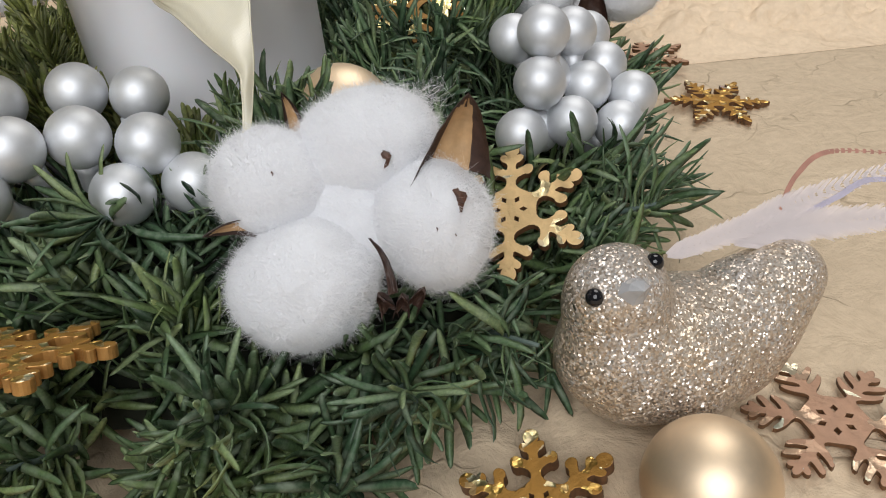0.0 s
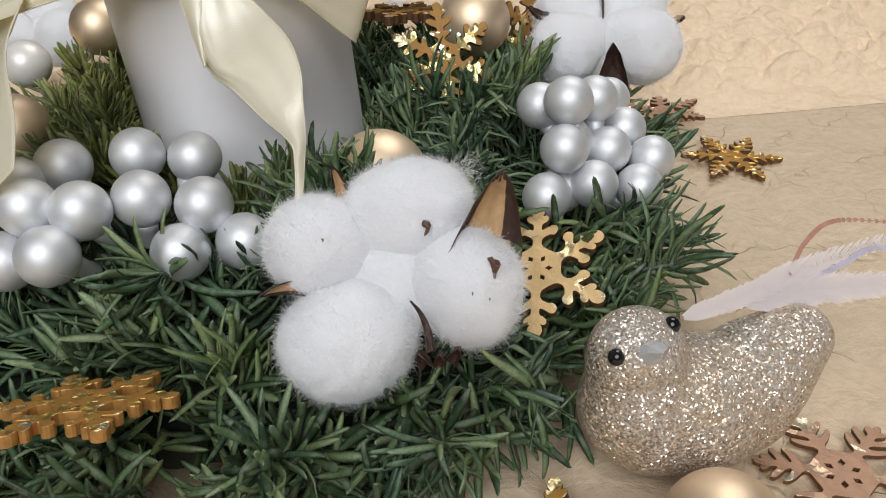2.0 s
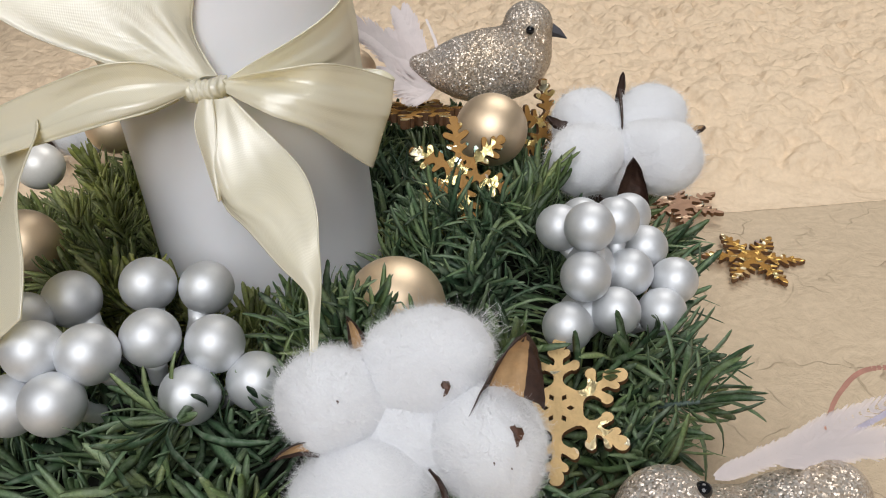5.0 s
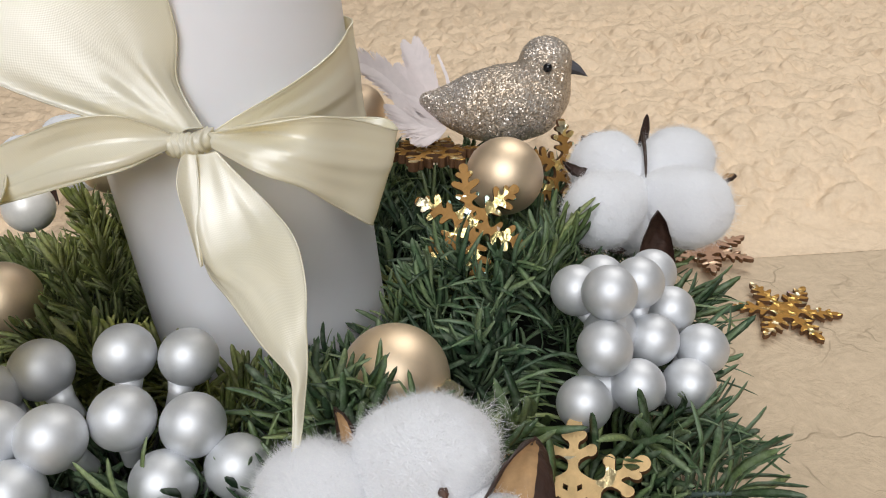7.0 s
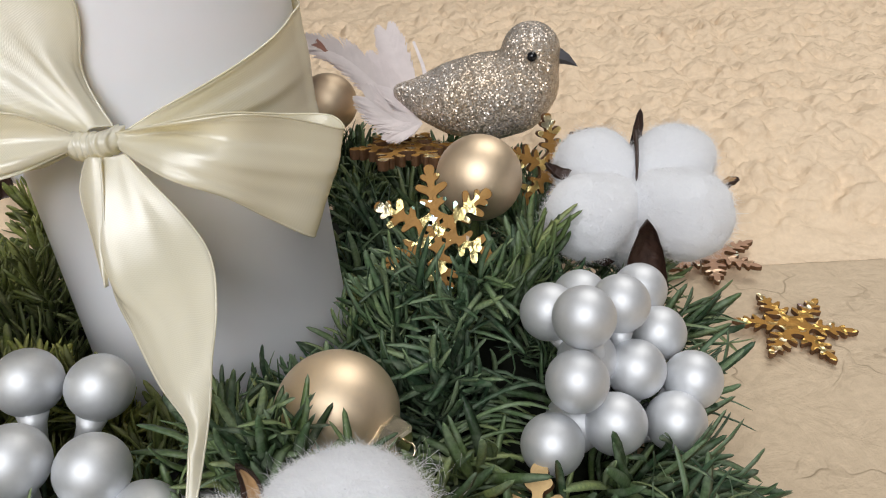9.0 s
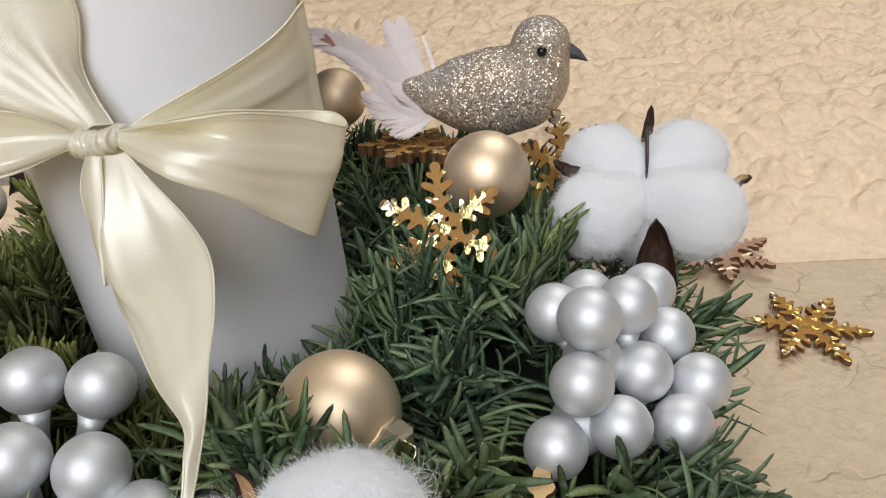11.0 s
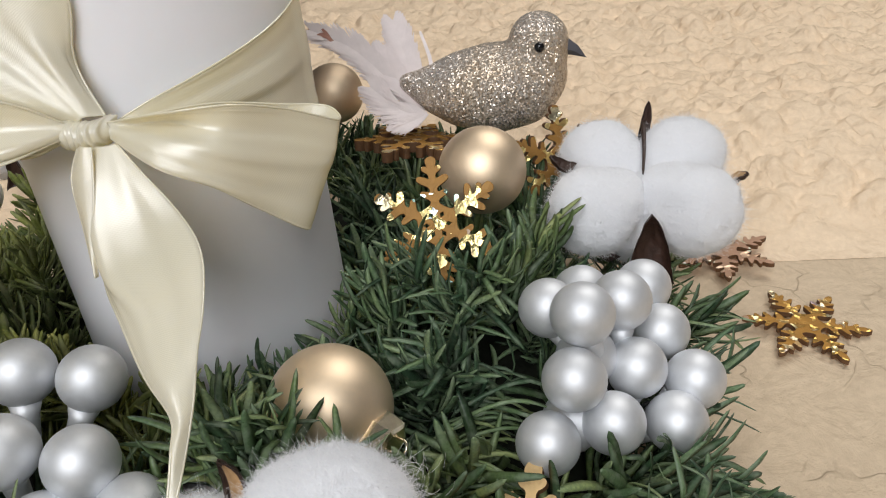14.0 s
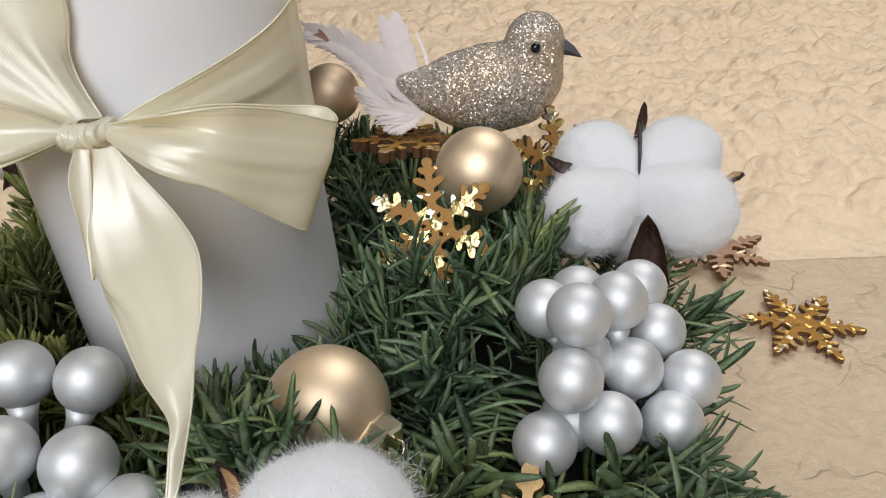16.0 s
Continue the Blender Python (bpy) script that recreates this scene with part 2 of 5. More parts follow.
FOIL_DARK = foil_material("antique_gold_foil", (0.92, 0.60, 0.18), (0.42, 0.22, 0.05), 420.0, 0.62, 0.95, 0.2, 0.6, (0.92, 0.78, 0.40))
FOIL_PALE = foil_material("pale_gold_foil", (0.90, 0.74, 0.42), (0.70, 0.49, 0.24), 260.0, 0.86, 0.8, 0.2)
COPPER = foil_material("copper_foil", (0.85, 0.60, 0.42), (0.48, 0.29, 0.19), 260.0, 0.66, 0.85, 0.25)
BURNT = plain("burnt_wood_edge", (0.16, 0.075, 0.03), 0.6, 0.0, 600.0, 0.4, 0.3)
GOLD_EDGE = plain("gold_brown_edge", (0.52, 0.27, 0.08), 0.38, 0.5, 500.0, 0.35, 0.3)
BRACT_OUT = plain("dry_bract_brown", (0.055, 0.026, 0.017), 0.5, 0.0, 500.0, 0.5, 0.6, 0.0006)
CRUMB = plain("husk_crumb_brown", (0.12, 0.052, 0.030), 0.55, 0.0, 900.0, 0.45, 0.5, 0.0004)
BRACT_IN = plain("dry_bract_tan", (0.50, 0.31, 0.15), 0.6, 0.0, 350.0, 0.35, 0.4, 0.0004)
BLACK = plain("black_bead", (0.012, 0.012, 0.014), 0.12, 0.0, 300.0, 0.1, 0.0)
BEAK_PALE = plain("pale_plastic_beak", (0.50, 0.50, 0.51), 0.22, 0.0, 300.0, 0.2, 0.1)
BEAK = plain("grey_beak", (0.16, 0.16, 0.18), 0.28, 0.3, 300.0, 0.3, 0.2)
FEATHER = plain("white_feather", (0.95, 0.85, 0.84), 0.8, 0.0, 300.0, 0.08, 0.1)
FEATHER_THIN, nt, p = material("pale_down", 0.8, 0.0, (0.88, 0.80, 0.79))
clear = nt.nodes.new("ShaderNodeBsdfTransparent")
veil = nt.nodes.new("ShaderNodeMixShader")
veil.inputs[0].default_value = 0.68
nt.links.new(p.outputs[0], veil.inputs[1])
nt.links.new(clear.outputs[0], veil.inputs[2])
nt.links.new(veil.outputs[0], nt.nodes["Material Output"].inputs["Surface"])
FEATHER_RUST = plain("rust_feather", (0.48, 0.24, 0.18), 0.8, 0.0, 300.0, 0.25, 0.1)
FEATHER_BLUE = plain("lilac_feather", (0.52, 0.48, 0.58), 0.8, 0.0, 300.0, 0.25, 0.1)
# near-black core colour: deep shade between the needles, put into the colour
CORE_SHADE = plain("wreath_core_shade", (0.016, 0.020, 0.011), 0.9, 0.0, 200.0, 0.4, 0.5, 0.001)
STEM = plain("sprig_stem", (0.09, 0.13, 0.11), 0.6, 0.0, 500.0, 0.3, 0.3)
WIRE = plain("dark_wire", (0.03, 0.03, 0.03), 0.5, 0.4, 500.0, 0.2, 0.2)
RICE = paper_material("rice_paper", (0.63, 0.485, 0.325), (0.74, 0.59, 0.42), (0.34, 0.25, 0.16), 0.6)
CRUMPLED = paper_material("crumpled_paper", (0.84, 0.635, 0.43), (0.93, 0.745, 0.54), (0.74, 0.56, 0.38), 0.42, True)
WOOD = plain("table_wood", (0.30, 0.19, 0.11), 0.5, 0.0, 60.0, 0.3, 0.2)
WALL = plain("wall_paint", (0.09, 0.088, 0.085), 0.85, 0.0, 80.0, 0.05, 0.1)


# ---- mesh helpers ----
def mesh_of(bm, name, *mats, smooth=True):
    me = bpy.data.meshes.new(name)
    bm.to_mesh(me)
    bm.free()
    for m in mats:
        me.materials.append(m)
    if smooth:
        me.polygons.foreach_set("use_smooth", [True] * len(me.polygons))
    return me


def part(name, bm, mat, parent, label="", smooth=True):
    mats = mat if isinstance(mat, tuple) else (mat,)
    ob = new(name, mesh_of(bm, name, *mats, smooth=smooth) if isinstance(bm, bmesh.types.BMesh) else bm)
    ob.parent = parent
    return tagged(ob, label)


def empty(name, at, label, category, group=""):
    ob = new(name)
    ob.location = at
    ob.empty_display_size = 0.01
    return tagged(ob, label, category, group)


def ball(bm, c, r, seg=32, rings=20, squash=(1, 1, 1)):
    g = bmesh.ops.create_uvsphere(bm, u_segments=seg, v_segments=rings, radius=r)
    for v in g["verts"]:
        v.co = Vector((v.co.x * squash[0], v.co.y * squash[1], v.co.z * squash[2])) + Vector(c)
    return g["verts"]


def spline(pts, n):
    """n points on a smooth line through pts."""
    pts = [Vector(p) for p in pts]
    out = []
    for i in range(n):
        s = i / (n - 1) * (len(pts) - 1)
        k = min(int(s), len(pts) - 2)
        f = s - k
        a, b, c, d = pts[max(k - 1, 0)], pts[k], pts[k + 1], pts[min(k + 2, len(pts) - 1)]
        out.append(0.5 * ((2 * b) + (c - a) * f + (2 * a - 5 * b + 4 * c - d) * f * f + (3 * b - a - 3 * c + d) * f ** 3))
    return out


def tube(bm, pts, radii, sides=8):
    """A round tube along pts, closed at both ends."""
    rings = []
    for i, p in enumerate(pts):
        d = (pts[min(i + 1, len(pts) - 1)] - pts[max(i - 1, 0)]).normalized()
        a = d.orthogonal().normalized() if not rings else (last - d * last.dot(d)).normalized()
        last = a
        b = d.cross(a)
        r = radii[i] if isinstance(radii, (list, tuple)) else radii
        rings.append([bm.verts.new(p + (a * math.cos(2 * math.pi * k / sides) + b * math.sin(2 * math.pi * k / sides)) * r) for k in range(sides)])
    for r0, r1 in zip(rings, rings[1:]):
        for k in range(sides):
            bm.faces.new((r0[k], r0[(k + 1) % sides], r1[(k + 1) % sides], r1[k]))
    bm.faces.new(rings[0][::-1])
    bm.faces.new(rings[-1])


def sheet(bm, lines, nu, nv, thick=0.00025, pleat=0.0, folds=2.5, tight=6.0):
    """A cloth through the given edge lines (each a list of points), with thickness and a UV map in metres."""
    rows = [spline(l, nv) for l in lines]
    grid = [spline([r[j] for r in rows], nu) for j in range(nv)]
    if pleat:
        for j in range(nv):
            f = j / (nv - 1)
            amp = pleat * min(1.0, ((grid[j][-1] - grid[j][0]).length / 0.022) ** 2) * (f * tight * math.exp(1 - f * tight))
            for i in range(nu):
                tu = grid[j][min(i + 1, nu - 1)] - grid[j][max(i - 1, 0)]
                tv = grid[min(j + 1, nv - 1)][i] - grid[max(j - 1, 0)][i]
                n = tu.cross(tv)
                if n.length > 1e-12:
                    grid[j][i] = grid[j][i] + n.normalized() * amp * math.sin(2 * math.pi * folds * i / (nu - 1) + 0.8 + 1.4 * f) + n.normalized() * amp * 0.30 * math.sin(2 * math.pi * folds * 2.7 * i / (nu - 1) + 2.0 * f)
    uv = bm.loops.layers.uv.verify()
    along = [0.0]
    for j in range(1, nv):
        along.append(along[-1] + (grid[j][nu // 2] - grid[j - 1][nu // 2]).length)
    width = max((grid[nv // 2][-1] - grid[nv // 2][0]).length, 0.012)
    sides = []
    for side in (0.5, -0.5):
        vs = []
        for j in range(nv):
            row = []
            for i in range(nu):
                tu = grid[j][min(i + 1, nu - 1)] - grid[j][max(i - 1, 0)]
                tv = grid[min(j + 1, nv - 1)][i] - grid[max(j - 1, 0)][i]
                n = tu.cross(tv)
                n = n.normalized() if n.length > 1e-12 else Vector((0, 0, 1))
                row.append(bm.verts.new(grid[j][i] + n * thick * side))
            vs.append(row)
        sides.append(vs)

    def face(loop, coords_):
        try:
            f = bm.faces.new(loop)
        except ValueError:
            return
        for l, (i, j) in zip(f.loops, coords_):
            l[uv].uv = (i / (nu - 1) * width, along[j])

    for i in (0, nu - 1):
        tube(bm, [grid[j][i] for j in range(nv)], 0.00026, 6)
    for k, vs in enumerate(sides):
        for j in range(nv - 1):
            for i in range(nu - 1):
                q = [(i, j), (i + 1, j), (i + 1, j + 1), (i, j + 1)]
                if k:
                    q.reverse()
                face([vs[b][a] for a, b in q], q)
    for j in range(nv - 1):
        for i in (0, nu - 1):
            face([sides[0][j][i], sides[0][j + 1][i], sides[1][j + 1][i], sides[1][j][i]], [(i, j), (i, j + 1), (i, j + 1), (i, j)])
    for i in range(nu - 1):
        for j in (0, nv - 1):
            face([sides[0][j][i], sides[0][j][i + 1], sides[1][j][i + 1], sides[1][j][i]], [(i, j), (i + 1, j), (i + 1, j), (i, j)])


# ---- the setting: room, table, papers ----
def box(bm, lo, hi):
    g = bmesh.ops.create_cube(bm, size=1)
    lo, hi = Vector(lo), Vector(hi)
    for v in g["verts"]:
        v.co = Vector([lo[k] + (v.co[k] + 0.5) * (hi[k] - lo[k]) for k in range(3)])


def table():
    t = empty("table", (0, 0.45, -0.75), "brown wooden table covered with cream paper", "table")
    bm = bmesh.new()
    box(bm, (-0.95, -0.95, 0.715), (0.95, 0.85, 0.745))
    bmesh.ops.bevel(bm, geom=bm.edges[:], offset=0.004, segments=2, affect="EDGES")
    part("tabletop", bm, WOOD, t, smooth=False)
    for x in (-0.85, 0.85):
        for y in (-0.85, 0.75):
            bm = bmesh.new()
            box(bm, (x - 0.03, y - 0.03, 0), (x + 0.03, y + 0.03, 0.7145))
            part("leg", bm, WOOD, t, smooth=False)


def paper_grid(xs, ys, height):
    bm = bmesh.new()
    vs = [[bm.verts.new((x, y, height(x, y))) for x in xs] for y in ys]
    for j in range(len(ys) - 1):
        for i in range(len(xs) - 1):
            bm.faces.new((vs[j][i], vs[j][i + 1], vs[j + 1][i + 1], vs[j + 1][i]))
    return bm


def ease(a, b, v):
    f = min(max((v - a) / (b - a), 0), 1)
    return f * f * (3 - 2 * f)


def flat_sheet(x, y):
    return -0.0008 + 0.0007 * noise.noise((x * 14, y * 14, 0)) + 0.0006 * abs(noise.noise((x * 45, y * 38, 3.0)))


def crumpled_sheet(x, y):
    edge = ease(0.0, 0.03, y - 0.372)
    ridge = abs(noise.noise((x * 52, y * 48, 1.0))) + 0.6 * abs(noise.noise((x * 105, y * 110, 5.0))) + 0.25 * abs(noise.noise((x * 230, y * 240, 9.0)))
    rise = 0.019 * ease(0.375, 0.47, y - 0.25 * (x - 0.12) * 0.2)
    return flat_sheet(x, y) + 0.0002 + 0.0008 * edge + rise + edge * (0.0088 * ridge + 0.003 * noise.noise((x * 18, y * 18, 2.0)))


def papers():
    bm = paper_grid(np.linspace(-0.9, 0.9, 181), np.linspace(-0.42, 0.46, 111), flat_sheet)
    ob = new("rice_paper", mesh_of(bm, "rice_paper", RICE))
    ob.location.z = 0.0
    tagged(ob, "cream fibrous rice paper lying flat on the table", "paper sheet", kind="structure")
    xs = np.concatenate([np.linspace(-0.85, -0.30, 80)[:-1], np.linspace(-0.30, 0.42, 330), np.linspace(0.42, 0.88, 70)[1:]])
    ys = np.concatenate([np.linspace(0.372, 0.75, 190), np.linspace(0.75, 1.22, 80)[1:]])
    ob = new("crumpled_paper", mesh_of(paper_grid(xs, ys, crumpled_sheet), "crumpled_paper", CRUMPLED))
    tagged(ob, "crumpled cream mulberry paper spread behind the wreath", "paper sheet", kind="structure")


def room():
    for name, lo, hi in (("floor", (-1.7, -1.7, -0.80), (1.7, 2.0, -0.75)), ("ceiling", (-1.7, -1.7, 1.75), (1.7, 2.0, 1.80)),
                         ("wall_west", (-1.8, -1.8, -0.80), (-1.7, 2.1, 1.80)), ("wall_east", (1.7, -1.8, -0.80), (1.8, 2.1, 1.80)),
                         ("wall_south", (-1.7, -1.8, -0.80), (1.7, -1.7, 1.80)), ("wall_north", (-1.7, 2.0, -0.80), (1.7, 2.1, 1.80))):
        bm = bmesh.new()
        box(bm, lo, hi)
        tagged(new(name, mesh_of(bm, name, WOOD if name == "floor" else WALL, smooth=False)), "plain " + name.split("_")[0] + " of the room", name.split("_")[0], kind="structure")


room()
table()
papers()


# ---- the candle and its bow ----
CX, CY, CR = -0.0640, 0.2920, 0.0372


def candle():
    t = empty("pillar_candle", (CX, CY, 0.0), "thick white pillar candle standing in the middle of the wreath", "candle")
    bm = bmesh.new()
    prof = [(0.0, 0.002), (CR - 0.002, 0.002), (CR, 0.004), (CR, 0.05), (CR, 0.1), (CR, 0.15), (CR, 0.178), (CR - 0.001, 0.181), (CR - 0.003, 0.182), (CR - 0.007, 0.181), (CR - 0.012, 0.179), (0.0, 0.178)]
    rings = []
    for r, z in prof:
        rings.append([bm.verts.new((r * math.cos(a), r * math.sin(a), z)) for a in np.linspace(0, 2 * math.pi, 65)[:-1]] if r else [bm.verts.new((0, 0, z))])
    for a, b in zip(rings, rings[1:]):
        for k in range(64):
            q = [a[k % len(a)], a[(k + 1) % len(a)], b[(k + 1) % len(b)], b[k % len(b)]]
            bm.faces.new(list(dict.fromkeys(q)))
    bmesh.ops.recalc_face_normals(bm, faces=bm.faces[:])
    part("wax_body", bm, WAX, t)


def around(deg, z, r):
    a = radians(deg)
    return (CX + r * math.cos(a), CY + r * math.sin(a), z)


def bow():
    t = tagged(new("ribbon_bow"), "cream satin ribbon bow tied round the candle", "bow")
    knot = Vector((-0.0599, 0.2450, 0.1180))
    # band that fans out on the candle
    bm = bmesh.new()
    sheet(bm, [[around(-84 + s * 92, 0.1165 + 0.016 * s ** 0.7, CR + 0.0012 + 0.006 * (1 - s) ** 4) for s in np.linspace(0, 1, 8)] + [around(60, 0.130, CR + 0.001), around(100, 0.128, CR + 0.001)],
               [around(-84 + s * 92, 0.1160 + 0.003 * s, CR + 0.0014 + 0.007 * (1 - s) ** 4) for s in np.linspace(0, 1, 8)] + [around(60, 0.116, CR + 0.001), around(100, 0.116, CR + 0.001)],
               [around(-84 + s * 92, 0.1155 - 0.012 * s ** 0.8, CR + 0.0012 + 0.006 * (1 - s) ** 4) for s in np.linspace(0, 1, 8)] + [around(60, 0.104, CR + 0.001), around(100, 0.104, CR + 0.001)]], 30, 70, pleat=0.0010, folds=2.0)
    part("band", bm, RIBBON, t)
    bm = bmesh.new()
    sheet(bm, [[around(-95 - s * 82, 0.1190 + 0.014 * s ** 0.6, CR + 0.0012 + 0.006 * (1 - s) ** 4) for s in np.linspace(0, 1, 8)] + [around(-220, 0.130, CR + 0.001), around(-258, 0.128, CR + 0.001)],
               [around(-95 - s * 82, 0.1170 - 0.002 * s, CR + 0.0014 + 0.007 * (1 - s) ** 4) for s in np.linspace(0, 1, 8)] + [around(-220, 0.116, CR + 0.001), around(-258, 0.116, CR + 0.001)],
               [around(-95 - s * 82, 0.1150 - 0.014 * s ** 0.7, CR + 0.0012 + 0.006 * (1 - s) ** 4) for s in np.linspace(0, 1, 8)] + [around(-220, 0.104, CR + 0.001), around(-258, 0.104, CR + 0.001)]], 30, 70, pleat=0.0010, folds=2.0)
    part("band", bm, RIBBON, t)
    # tail standing up along the candle
    bm = bmesh.new()
    sheet(bm, [[knot + Vector((0.003, 0.004, 0.002)), around(-86, 0.131, CR + 0.003), around(-83, 0.142, CR + 0.002), around(-84, 0.156, CR + 0.002)],
               [knot + Vector((0.000, 0.001, 0.003)), (-0.0690, 0.2480, 0.1320), (-0.0800, 0.2490, 0.1440), (-0.0880, 0.2520, 0.1580)],
               [knot + Vector((-0.003, 0.002, 0.001)), (-0.0800, 0.2440, 0.1270), (-0.0980, 0.2430, 0.1360), (-0.1130, 0.2450, 0.1470)]], 26, 40, pleat=0.0012, folds=2.0)
    part("upper_tail", bm, RIBBON, t)
    # right loop: front, fold and back
    bm = bmesh.new()
    sheet(bm, [[(-0.0545, 0.2447, 0.1200), (-0.0406, 0.2399, 0.1231), (-0.0287, 0.2432, 0.1226), (-0.0209, 0.2537, 0.1172), (-0.0130, 0.2648, 0.1100), (-0.0165, 0.2715, 0.1110), (-0.0262, 0.2690, 0.1130), (-0.0388, 0.2580, 0.1180), (-0.0560, 0.2481, 0.1188)],
               [(-0.0535, 0.2431, 0.1196), (-0.0416, 0.2436, 0.1196), (-0.0306, 0.2420, 0.1176), (-0.0218, 0.2505, 0.1122), (-0.0138, 0.2615, 0.1052), (-0.0180, 0.2695, 0.1060), (-0.0285, 0.2675, 0.1085), (-0.0400, 0.2570, 0.1145), (-0.0560, 0.2481, 0.1183)],
               [(-0.0535, 0.2424, 0.1190), (-0.0427, 0.2376, 0.1179), (-0.0325, 0.2377, 0.1135), (-0.0240, 0.2463, 0.1062), (-0.0160, 0.2580, 0.0995), (-0.0205, 0.2665, 0.1005), (-0.0315, 0.2650, 0.1035), (-0.0415, 0.2560, 0.1115), (-0.0560, 0.2478, 0.1178)],
               [(-0.0535, 0.2424, 0.1176), (-0.0422, 0.2354, 0.1138), (-0.0323, 0.2377, 0.1077), (-0.0270, 0.2443, 0.0992), (-0.0207, 0.2524, 0.0896), (-0.0245, 0.2605, 0.0915), (-0.0345, 0.2620, 0.0985), (-0.0432, 0.2550, 0.1085), (-0.0558, 0.2472, 0.1168)]], 44, 96, pleat=0.0013, folds=2.1, tight=9.5)
    part("loop", bm, RIBBON, t)
    # left loop
    bm = bmesh.new()
    sheet(bm, [[(-0.0624, 0.2440, 0.1204), (-0.0699, 0.2382, 0.1274), (-0.0810, 0.2357, 0.1285), (-0.0970, 0.2369, 0.1243), (-0.1113, 0.2400, 0.1193), (-0.1080, 0.2480, 0.1195), (-0.0900, 0.2520, 0.1230), (-0.0740, 0.2520, 0.1230), (-0.0620, 0.2480, 0.1190)],
               [(-0.0622, 0.2427, 0.1200), (-0.0722, 0.2397, 0.1225), (-0.0848, 0.2384, 0.1220), (-0.1000, 0.2372, 0.1169), (-0.1144, 0.2397, 0.1131), (-0.1100, 0.2475, 0.1140), (-0.0910, 0.2510, 0.1180), (-0.0745, 0.2515, 0.1195), (-0.0620, 0.2480, 0.1184)],
               [(-0.0622, 0.2427, 0.1195), (-0.0715, 0.2347, 0.1195), (-0.0835, 0.2332, 0.1185), (-0.0990, 0.2342, 0.1145), (-0.1150, 0.2370, 0.1105), (-0.1100, 0.2460, 0.1115), (-0.0920, 0.2500, 0.1150), (-0.0750, 0.2510, 0.1170), (-0.0620, 0.2478, 0.1178)],
               [(-0.0625, 0.2431, 0.1183), (-0.0711, 0.2349, 0.1172), (-0.0818, 0.2322, 0.1157), (-0.0979, 0.2330, 0.1122), (-0.1154, 0.2359, 0.1081), (-0.1110, 0.2450, 0.1095), (-0.0925, 0.2490, 0.1130), (-0.0750, 0.2505, 0.1150), (-0.0620, 0.2474, 0.1170)]], 44, 96, pleat=0.0015, folds=2.0, tight=8.5)
    part("loop", bm, RIBBON, t)
    # long tail with a twist, ending on the cotton
    bm = bmesh.new()
    sheet(bm, [[(-0.0603, 0.2429, 0.1163), (-0.0622, 0.2400, 0.1101), (-0.0600, 0.2352, 0.1020), (-0.0570, 0.2285, 0.0940), (-0.0482, 0.2156, 0.0924), (-0.0391, 0.2030, 0.0891), (-0.0325, 0.1960, 0.0857), (-0.0312, 0.1907, 0.0831), (-0.0312, 0.1860, 0.0785), (-0.0316, 0.1822, 0.0745)],
               [(-0.0556, 0.2416, 0.1163), (-0.0553, 0.2364, 0.1108), (-0.0548, 0.2307, 0.1026), (-0.0500, 0.2232, 0.0960), (-0.0410, 0.2136, 0.0945), (-0.0345, 0.2015, 0.0910), (-0.0306, 0.1955, 0.0865), (-0.0304, 0.1907, 0.0828), (-0.0306, 0.1860, 0.0782), (-0.0314, 0.1822, 0.0743)],
               [(-0.0530, 0.2426, 0.1164), (-0.0480, 0.2393, 0.1110), (-0.0405, 0.2343, 0.1040), (-0.0347, 0.2270, 0.0992), (-0.0309, 0.2149, 0.0955), (-0.0298, 0.2054, 0.0915), (-0.0292, 0.1985, 0.0868), (-0.0296, 0.1918, 0.0815), (-0.0300, 0.1862, 0.0778), (-0.0312, 0.1820, 0.0742)]], 30, 90, pleat=0.0009, folds=1.6)
    part("tail", bm, RIBBON, t)
    # its edge, folded over below the knot
    bm = bmesh.new()
    near = Vector((0.0002, -0.0009, 0.0004))
    outer = [(-0.0606, 0.2426, 0.1163), (-0.0626, 0.2396, 0.1101), (-0.0605, 0.2347, 0.1020), (-0.0574, 0.2281, 0.0942)]
    inner = [(-0.0572, 0.2412, 0.1164), (-0.0565, 0.2368, 0.1106), (-0.0568, 0.2322, 0.1026), (-0.0570, 0.2281, 0.0944)]
    sheet(bm, [[Vector(q) + near for q in outer], [Vector(a).lerp(Vector(b), 0.5) + near * 2.2 for a, b in zip(outer, inner)], [Vector(q) + near for q in inner]], 10, 40)
    part("folded_edge", bm, RIBBON, t)
    # second tail, hanging forward beside the silver berries
    bm = bmesh.new()
    sheet(bm, [[(-0.1000, 0.2450, 0.1175), (-0.1010, 0.2390, 0.1170), (-0.0985, 0.2310, 0.1150), (-0.0975, 0.2130, 0.1080), (-0.0940, 0.1990, 0.0960), (-0.0935, 0.1902, 0.0878)],
               [(-0.1090, 0.2470, 0.1120), (-0.1090, 0.2420, 0.1105), (-0.1060, 0.2340, 0.1065), (-0.1080, 0.2170, 0.0990), (-0.1060, 0.2010, 0.0870), (-0.1050, 0.1930, 0.0790)],
               [(-0.1180, 0.2490, 0.1060), (-0.1180, 0.2440, 0.1040), (-0.1160, 0.2380, 0.0980), (-0.1180, 0.2220, 0.0880), (-0.1180, 0.2060, 0.0770), (-0.1170, 0.1980, 0.0690)]], 16, 44)
    part("tail", bm, RIBBON, t)
    bm = bmesh.new()
    pts = spline([knot + Vector((-0.0042, 0.004, 0)), knot + Vector((-0.0028, -0.0005, 0)), knot + Vector((0, -0.0018, 0.0003)), knot + Vector((0.0028, -0.0005, 0)), knot + Vector((0.0042, 0.004, 0))], 64)
